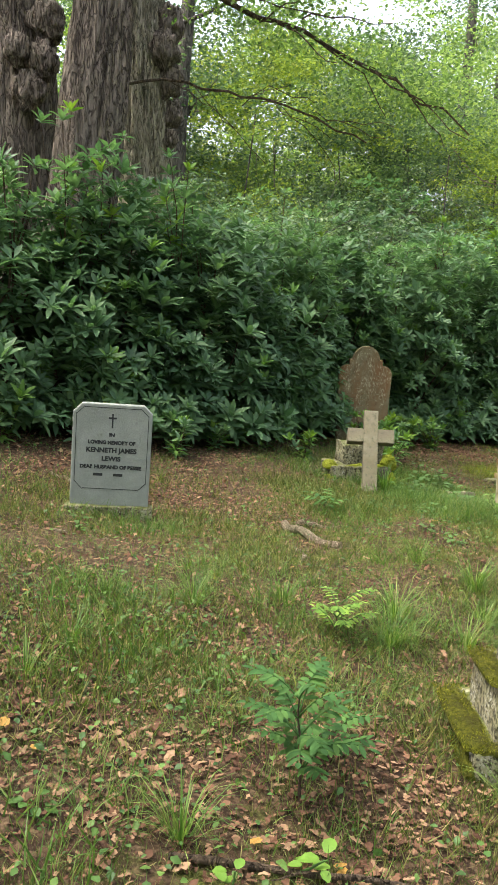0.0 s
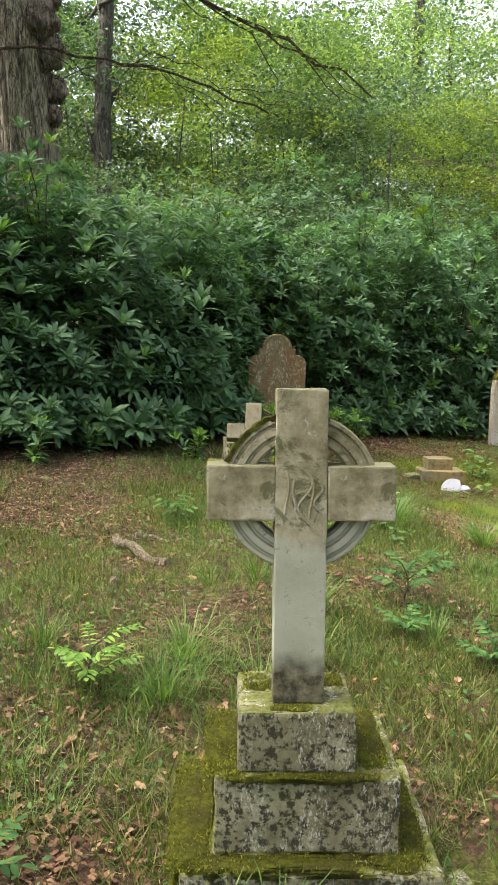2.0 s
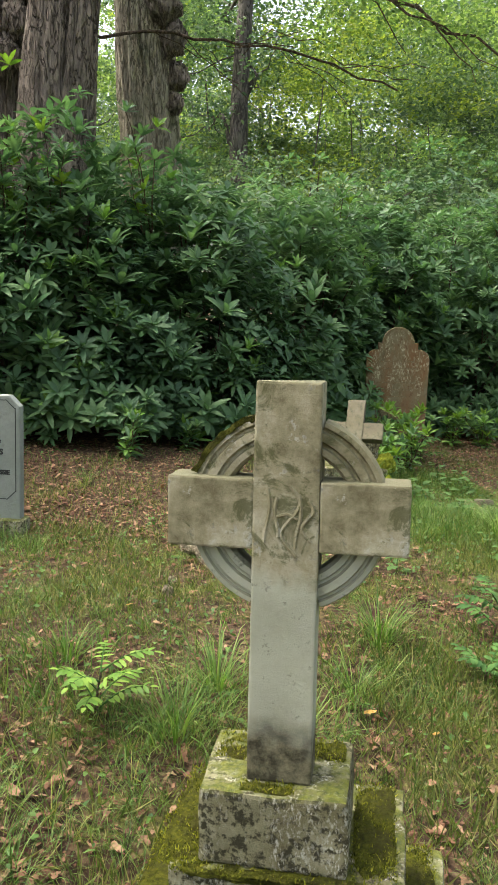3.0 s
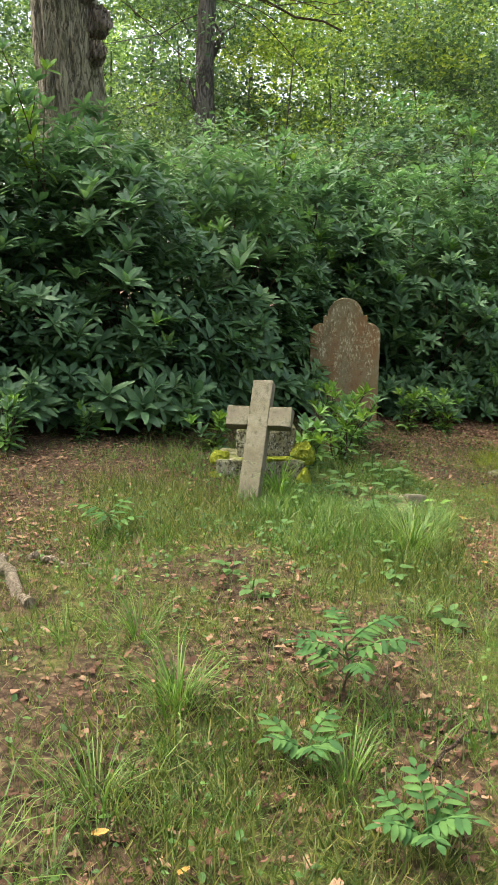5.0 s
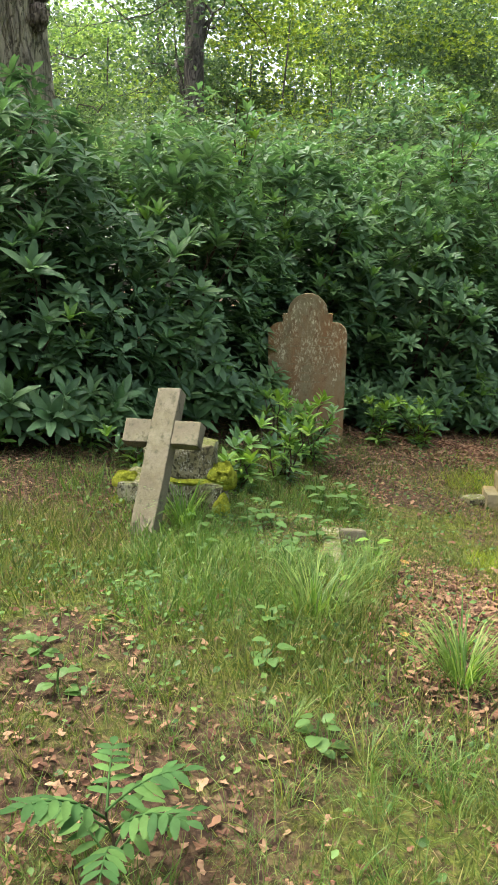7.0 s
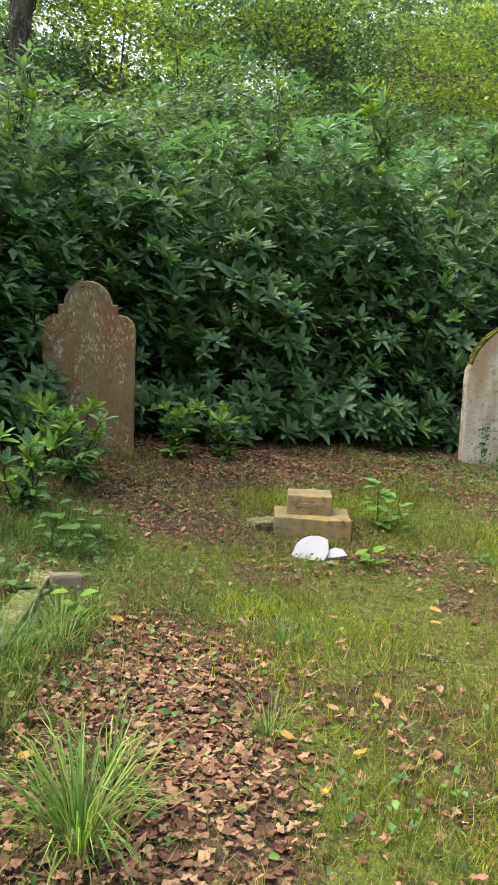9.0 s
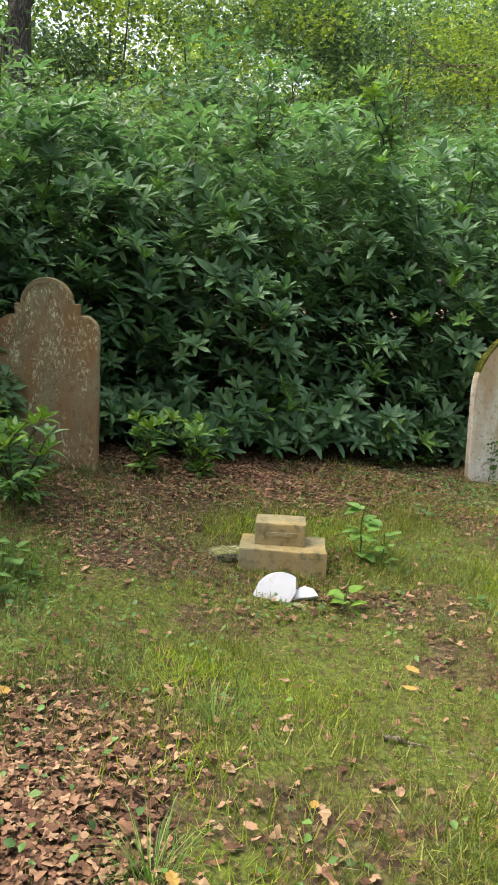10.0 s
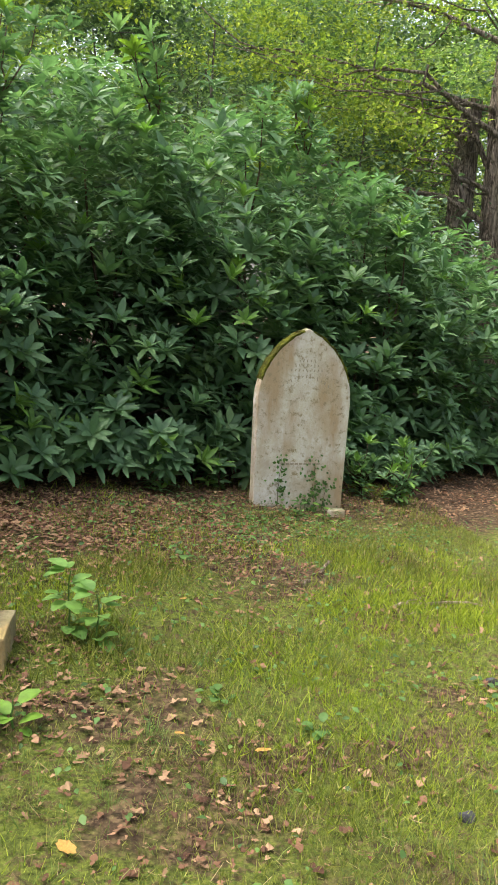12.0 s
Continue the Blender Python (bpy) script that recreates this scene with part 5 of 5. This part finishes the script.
def meadow():
    # short grass and moss shoots everywhere that is not bare
    r = np.random.default_rng(5)
    n = 720000
    x = r.uniform(-2.5, 8.5, n)
    y = 1.24 * x + 0.4 + 8.3 * r.uniform(0, 1, n) ** 1.35
    ok = (y > 1.7) & (before_hedge(x, y) > 0)
    x, y = x[ok], y[ok]
    g = grassiness(x, y)
    keep = r.uniform(0, 1, len(x)) < (0.3 + 0.7 * g) * (0.12 + 0.95 * smooth_noise(x, y, 3.3, 9)) * (0.9 + 0.1 * np.clip((x - 3.4) / 1.2, 0, 1))
    x, y = x[keep], y[keep]
    size = r.uniform(0.02, 0.09, len(x)) * (0.6 + 0.7 * smooth_noise(x, y, 1.9, 1)) * np.where(x < 3.8, 1.15, 0.95)
    lawn = x + 0.6 * smooth_noise(x, y, 1.7, 14) > 4.4
    blades("short_grass", SHORT, x[~lawn], y[~lawn], size[~lawn], 0.55, r, M_GRASS, "short thin grass among dead leaves")
    moss = lawn & (r.uniform(0, 1, len(x)) < 1.3 * np.clip(smooth_noise(x, y, 1.3, 17) * smooth_noise(x, y, 3.7, 18) * 1.6 + 0.9 * np.exp(-((x - 7.1) ** 2 / 0.9 + (y - 10.0) ** 2 / 2.5)) - 0.25, 0, 1))
    lawn = lawn & ~moss
    blades("mossy_lawn", SHORT, x[lawn], y[lawn], size[lawn], 0.55, r, M_LAWN, "short yellow-green mossy lawn")
    blades("moss_patches", SHORT, x[moss], y[moss], size[moss], 0.55, r, M_MOSS_SHOOT, "bright yellow-green moss growing in soft patches")
    # the same lawn, thinner, on the other side of the walked line
    n = 22000
    x = r.uniform(-3.5, 10, n)
    y = 1.24 * x + 0.6 - 9.0 * r.uniform(0, 1, n) ** 1.5
    ok = (y > -6) & (r.uniform(0, 1, n) < 0.3 + 0.7 * smooth_noise(x, y, 2.3, 31))
    x, y = x[ok], y[ok]
    blades("verge_grass", SHORT, x, y, r.uniform(0.03, 0.1, len(x)), 0.6, r, M_GRASS, "short rough grass on the open side of the churchyard")
    # long thin grass in patches
    r, x, y = spread(220000, (-2.5, 1.6), (8.5, 12), 8)
    g = grassiness(x, y)
    lush = smooth_noise(x, y, 1.5, 2) * smooth_noise(x, y, 4.1, 6)
    lush = lush * np.clip(1.25 - (x - 2.6) / 2.2, 0.06, 1) + 0.1 * np.exp(-((x - 3.0) ** 2 / 0.6 + (y - 7.3) ** 2 / 1.2)) + 0.35 * np.exp(-((x - 1.4) ** 2 / 0.7 + (y - 4.4) ** 2 / 1.4))
    keep = r.uniform(0, 1, len(x)) < (0.12 + 0.88 * g) * (0.07 + lush) * 1.1
    x, y, lush = x[keep], y[keep], lush[keep]
    blades("long_grass", BLADE, x, y, (0.07 + 0.11 * lush) * r.uniform(0.5, 1.25, len(x)), 0.5, r, M_LUSH, "long thin green grass growing in loose patches")


meadow()


ARCH = (np.array([(-0.5, 0, 0), (0.5, 0, 0), (0.42, 0.07, 0.42), (-0.42, 0.07, 0.42), (0.28, 0.25, 0.74), (-0.28, 0.25, 0.74), (0.04, 0.55, 0.86), (-0.04, 0.55, 0.86)]) * np.array([0.021, 1, 1]), np.array([(0, 1, 2, 3), (3, 2, 4, 5), (5, 4, 6, 7)]))


def arching(P, out, lean, size):
    """Blades at P that rise, lean and bow along the flat directions out."""
    N = np.array([0, 0, 1.0]) + out * lean[:, None]
    N /= np.linalg.norm(N, axis=1, keepdims=True)
    side = np.cross(out, N)
    side /= np.linalg.norm(side, axis=1, keepdims=True)
    return scatter(*ARCH, P, np.stack([side, np.cross(N, side), N], -1), size)


def grass_clumps():
    """Many small clumps of fine grass, bowing outwards from their crowns."""
    r = np.random.default_rng(77)
    n = 46000
    x = r.uniform(-2.2, 8.6, n)
    y = 1.24 * x + 0.5 + 8.0 * r.uniform(0, 1, n) ** 1.3
    d = before_hedge(x, y)
    want = smooth_noise(x, y, 1.6, 41) * smooth_noise(x, y, 4.6, 42) + 0.22 * np.exp(-((x - 3.2) ** 2 / 0.3 + (y - 7.2) ** 2 / 1.0)) + 0.25 * np.exp(-((x - 1.3) ** 2 / 0.6 + (y - 4.3) ** 2 / 1.2))
    on_drift = np.exp(-(((x - 3.2 - 0.1 * y) / 0.45) ** 4 + ((y - 7.25) / 0.95) ** 4))
    keep = (y > 1.8) & (d > 0.9) & (r.uniform(0, 1, n) < 0.62 * want * (0.3 + 0.7 * grassiness(x, y)) * (1 - 0.9 * on_drift))
    x, y, want = x[keep], y[keep], want[keep]
    tall = (0.045 + 0.12 * want * np.clip(1.4 - (x - 2.5) / 3.0, 0.4, 1)) * r.uniform(0.7, 1.3, len(x))
    count = r.integers(5, 24, len(x))
    i = np.repeat(np.arange(len(x)), count)
    m = len(i)
    a = r.uniform(0, 6.28, m)
    out = np.stack([np.cos(a), np.sin(a), np.zeros(m)], -1)
    px, py = x[i] + out[:, 0] * r.uniform(0, 0.035, m), y[i] + out[:, 1] * r.uniform(0, 0.035, m)
    P = np.stack([px, py, ground_z(px, py) - 0.006], -1)
    size = tall[i] * r.uniform(0.5, 1.25, m)
    lean = np.abs(r.normal(0.45, 0.4, m))
    pale_side = r.uniform(0, 1, len(x))[i] < np.clip(0.25 + 0.2 * (x[i] - 3.5), 0.15, 0.75)
    for pick, mat, label in ((~pale_side, M_LUSH, "small clumps of fine green grass"), (pale_side, M_LAWN, "small clumps of yellow-green grass")):
        tagged(new("grass_clumps", raw_mesh("grass_clumps", *arching(P[pick], out[pick], lean[pick], size[pick]), mat)), label, "grass", kind="stuff")


grass_clumps()


def tuft(x, y, n, tall, wide, seed, mat=None):
    r = np.random.default_rng(seed)
    ob = thing("grass_tuft", on_ground(x, y, 0.01), "tuft of long arching green grass", "grass", "grass tufts")
    n = int(n * 1.5)
    a = r.uniform(0, 6.28, n)
    out = np.stack([np.cos(a), np.sin(a), np.zeros(n)], -1)
    P = out * np.abs(r.normal(0, wide, n))[:, None]
    o = new("sward", raw_mesh("sward", *arching(P, out, np.abs(r.normal(0.35, 0.35, n)), tall * r.uniform(0.3, 1.05, n)), mat or M_GRASS))
    o.parent = ob
    tagged(o, kind="stuff")


for i, (x, y, n, tall, wide) in enumerate([(2.15, 5.08, 110, 0.32, 0.05), (2.0, 4.55, 90, 0.25, 0.07), (3.2, 7.0, 130, 0.34, 0.08), (3.35, 7.5, 90, 0.26, 0.08), (3.81, 6.62, 130, 0.36, 0.06), (3.84, 6.9, 70, 0.3, 0.05), (2.38, 8.25, 70, 0.42, 0.03), (1.42, 4.5, 100, 0.32, 0.06), (1.3, 4.15, 90, 0.28, 0.07), (0.2, 4.4, 70, 0.26, 0.05), (-0.4, 3.7, 80, 0.24, 0.06), (-0.55, 3.3, 60, 0.22, 0.05), (1.6, 2.75, 60, 0.3, 0.04), (1.45, 2.8, 50, 0.26, 0.03), (2.05, 2.85, 70, 0.24, 0.06), (4.46, 8.25, 90, 0.18, 0.08), (4.56, 8.5, 60, 0.15, 0.07), (1.75, 4.2, 90, 0.28, 0.08), (1.9, 5.6, 80, 0.26, 0.07), (0.1, 2.4, 50, 0.28, 0.03), (0.75, 4.6, 80, 0.22, 0.06), (2.75, 4.75, 60, 0.24, 0.05), (4.34, 7.33, 80, 0.2, 0.06), (3.5, 7.9, 70, 0.24, 0.1)]):
    tuft(x, y, n, tall, wide, 700 + i, M_YOUNG if i == 6 else M_TUFT)


def low_weeds():
    r, x, y = spread(120000, (-3.0, 1.6), (9, 13.5), 11)
    d = smooth_noise(x, y, 1.7, 7) * smooth_noise(x, y, 5.2, 8)
    boost = 0.8 * np.exp(-((x + 0.1) ** 2 / 0.8 + (y - 3.2) ** 2 / 2.5)) + 0.9 * np.exp(-((x - 2.6) ** 2 / 0.9 + (y - 7.3) ** 2 / 2.0)) + 1.5 * np.exp(-((x - 6.7) ** 2 / 1.2 + (y - 12.6) ** 2 / 0.35)) + 0.6 * np.exp(-((x - 6.3) ** 2 / 0.7 + (y - 11.1) ** 2 / 0.5)) + 0.5 * np.exp(-((x - 3.2) ** 2 / 0.5 + (y - 8.8) ** 2 / 1.0))
    keep = r.uniform(0, 1, len(x)) < 0.32 * d + boost * (0.35 + d)
    x, y = x[keep], y[keep]
    n = len(x)
    v, q = leaf_shape(1.0, 0.8, 0.2, 0.25, 2)
    P = np.stack([x, y, ground_z(x, y) + r.uniform(0.01, 0.06, n)], -1)
    N = np.array([0, 0, 1.0]) + r.normal(0, 0.35, (n, 3))
    ob = new("ground_ivy", raw_mesh("ground_ivy", *scatter(v, q, P, frames(N, r.uniform(0, 6.28, n)), r.uniform(0.011, 0.036, n)), M_WEED, True))
    tagged(ob, "low small-leaved green weeds and ground ivy", "weeds", kind="stuff")


low_weeds()

def dry_grass():
    """Dead straw and last year's stalks lying flat among the green."""
    r = np.random.default_rng(15)
    n = 60000
    x = r.uniform(-2.5, 8.5, n)
    y = 1.24 * x + 0.4 + 8.3 * r.uniform(0, 1, n) ** 1.35
    ok = (y > 1.7) & (before_hedge(x, y) > 0.1) & (r.uniform(0, 1, n) < 0.15 + 0.75 * smooth_noise(x, y, 2.4, 12))
    x, y = x[ok], y[ok]
    n = len(x)
    a = r.uniform(0, 6.28, n)
    N = np.stack([np.cos(a), np.sin(a), r.uniform(0.02, 0.45, n)], -1)
    P = np.stack([x, y, ground_z(x, y) + r.uniform(0.004, 0.03, n)], -1)
    ob = new("dry_grass", raw_mesh("dry_grass", *scatter(SHORT[0] * np.array([0.5, 0.6, 1]), SHORT[1], P, frames(N, r.uniform(0, 6.28, n)), 0.02 + 0.06 * r.uniform(0, 1, n) ** 2), M_STRAW))
    tagged(ob, "dead straw-coloured grass lying flat among the green", "grass", kind="stuff")


M_STRAW = leaf_material("straw", (0.08, 0.05, 0.022), (0.2, 0.145, 0.07), (0.38, 0.3, 0.16), 0.7, 0.15, 0.2, glow=(1, 0.9, 0.6))
dry_grass()


def dead_leaf(seed, rows=6):
    """A dead leaf with an uneven margin, more or less curled up."""
    r = np.random.default_rng(seed)
    t = np.linspace(0, 1, rows)
    w = np.array([0.03, 0.17, 0.12, 0.30, 0.17, 0.05]) if rows == 6 else np.array([0.04, 0.24, 0.22, 0.06])
    wl, wr = w * r.uniform(0.6, 1.35, rows), w * r.uniform(0.6, 1.35, rows)
    curl, roll = r.uniform(-0.1, 0.6), r.uniform(-0.25, 0.35)
    mid = roll * (t - 0.5) ** 2
    left = np.stack([t - 0.5 + r.uniform(-0.04, 0.04, rows), -wl, mid + curl * wl + r.uniform(-0.03, 0.05, rows)], -1)
    right = np.stack([t - 0.5 + r.uniform(-0.04, 0.04, rows), wr, mid + curl * wr + r.uniform(-0.03, 0.05, rows)], -1)
    v = np.concatenate([left, right])
    return v, np.array([(i, i + 1, i + rows + 1, i + rows) for i in range(rows - 1)])


def litter():
    r = np.random.default_rng(6)
    n = 135000
    x = r.uniform(-4, 10.5, n)
    y = 1.24 * x + 0.3 + 10.9 * r.uniform(0, 1, n) ** 1.25
    ok = (y > 1.7) & (before_hedge(x, y) > -0.8)
    x, y = x[ok], y[ok]
    g = grassiness(x, y)
    keep = r.uniform(0, 1, len(x)) < np.clip((1 - g) ** 0.9, 0.2, 1) * np.maximum(0.06 + 0.72 * smooth_noise(x, y, 3.1, 4), 0.95 * (before_hedge(x, y) < 1.1))
    # a deep drift on the sunken grave, and bits on the worn spots nearer the walk
    drift = [(3.93, 7.25, 0.25, 0.55, 4200), (1.0, 2.9, 0.22, 0.4, 800), (2.45, 5.2, 0.45, 0.5, 700), (0.0, 3.2, 0.7, 0.8, 3600), (6.2, 9.4, 1.2, 1.2, 350), (5.3, 7.2, 1.0, 0.8, 900), (5.3, 12.5, 0.75, 0.4, 6500), (4.3, 12.2, 0.6, 0.4, 4500), (4.6, 11.7, 0.6, 0.35, 1500), (3.4, 10.6, 0.4, 0.5, 2000), (5.8, 11.8, 0.7, 0.4, 1200), (5.0, 10.0, 0.4, 0.4, 900), (0.2, 6.9, 1.1, 0.5, 3500)]
    x = np.concatenate([x[keep]] + [r.normal(d[0], d[2], d[4]) for d in drift])
    y = np.concatenate([y[keep]] + [r.normal(d[1], d[3], d[4]) for d in drift])
    n = len(x)
    N = np.array([0, 0, 1.0]) + r.normal(0, 0.24, (n, 3))
    P = np.stack([x, y, ground_z(x, y) + r.uniform(0.002, 0.024, n)], -1)
    T, S = frames(N, r.uniform(0, 6.28, n)), (0.013 + 0.043 * r.uniform(0, 1, n) ** 1.6) * (0.75 + 0.5 * r.uniform(0, 1, n))
    pieces = []
    far = y - 1.24 * x > 4.6
    for i in range(12):
        for rows, pick in ((6, ~far), (4, far)):
            k_ = np.flatnonzero(pick)[i::12]
            pieces.append(scatter(*dead_leaf(40 + i, rows), P[k_], T[k_], S[k_]))
    ob = new("leaf_litter", raw_mesh("leaf_litter", *join(pieces), M_LITTER))
    return tagged(ob, "reddish-brown fallen leaves lying thick under the hedge", "leaves", kind="stuff")


litter()


def lobed_leaf(seed):
    """A fallen oak leaf with a wavy margin, slightly curled."""
    bm = bmesh.new()
    n = 18
    r = random.Random(seed)
    c = bm.verts.new((0, 0, 0.05))
    rim = []
    for i in range(n):
        a = 2 * math.pi * i / n
        w = 1 + 0.12 * math.cos(a * 7 + 0.4) + r.uniform(-0.05, 0.05)
        rim.append(bm.verts.new((0.5 * w * math.cos(a), 0.31 * w * math.sin(a), 0.1 * abs(math.sin(a)) + 0.06 * math.cos(a) ** 2 + r.uniform(-0.02, 0.04))))
    for i in range(n):
        bm.faces.new((c, rim[i], rim[(i + 1) % n]))
    return bm


LEAF_SPOTS = [(-0.55, 2.85), (-0.42, 2.72), (0.12, 3.3), (0.35, 2.42), (0.62, 2.3), (0.78, 2.2), (0.45, 4.1), (0.62, 2.33), (2.3, 4.3), (2.35, 6.55), (2.7, 4.3), (2.05, 4.4), (3.6, 6.9), (4.4, 7.3), (4.6, 7.6), (4.65, 7.25), (5.3, 8.75), (4.95, 8.6), (5.1, 7.9), (6.05, 9.45), (5.35, 8.95), (5.0, 12.1), (5.7, 11.8), (3.7, 8.15), (3.5, 7.6), (2.0, 3.9), (2.45, 4.0), (-0.7, 4.2), (0.9, 5.2), (5.9, 10.9), (6.4, 9.2), (4.8, 7.75), (5.75, 9.6), (1.85, 8.7), (0.85, 3.66)]
LEAF_MESHES = []
for i in range(4):
    me = bpy.data.meshes.new("fallen_leaf")
    b_ = lobed_leaf(i)
    b_.to_mesh(me)
    b_.free()
    me.materials.append((M_YELLOW, M_YELLOW, M_LITTER, M_YELLOW)[i])
    LEAF_MESHES.append(me)
for i, (x, y) in enumerate(LEAF_SPOTS):
    rr = random.Random(i)
    o = new("fallen_leaf", LEAF_MESHES[i % 4])
    s = rr.uniform(0.045, 0.07)
    o.matrix_world = pose(x, y, float(ground_z(x, y)) + 0.03, rr.uniform(-20, 20), rr.uniform(-20, 20), rr.uniform(0, 360)) @ Matrix.Diagonal((s, s, s, 1))
    tagged(o, "brown curled fallen oak leaf" if i % 4 == 2 else "yellow-orange fallen leaf lying on the grass", "leaf", "single fallen leaves")
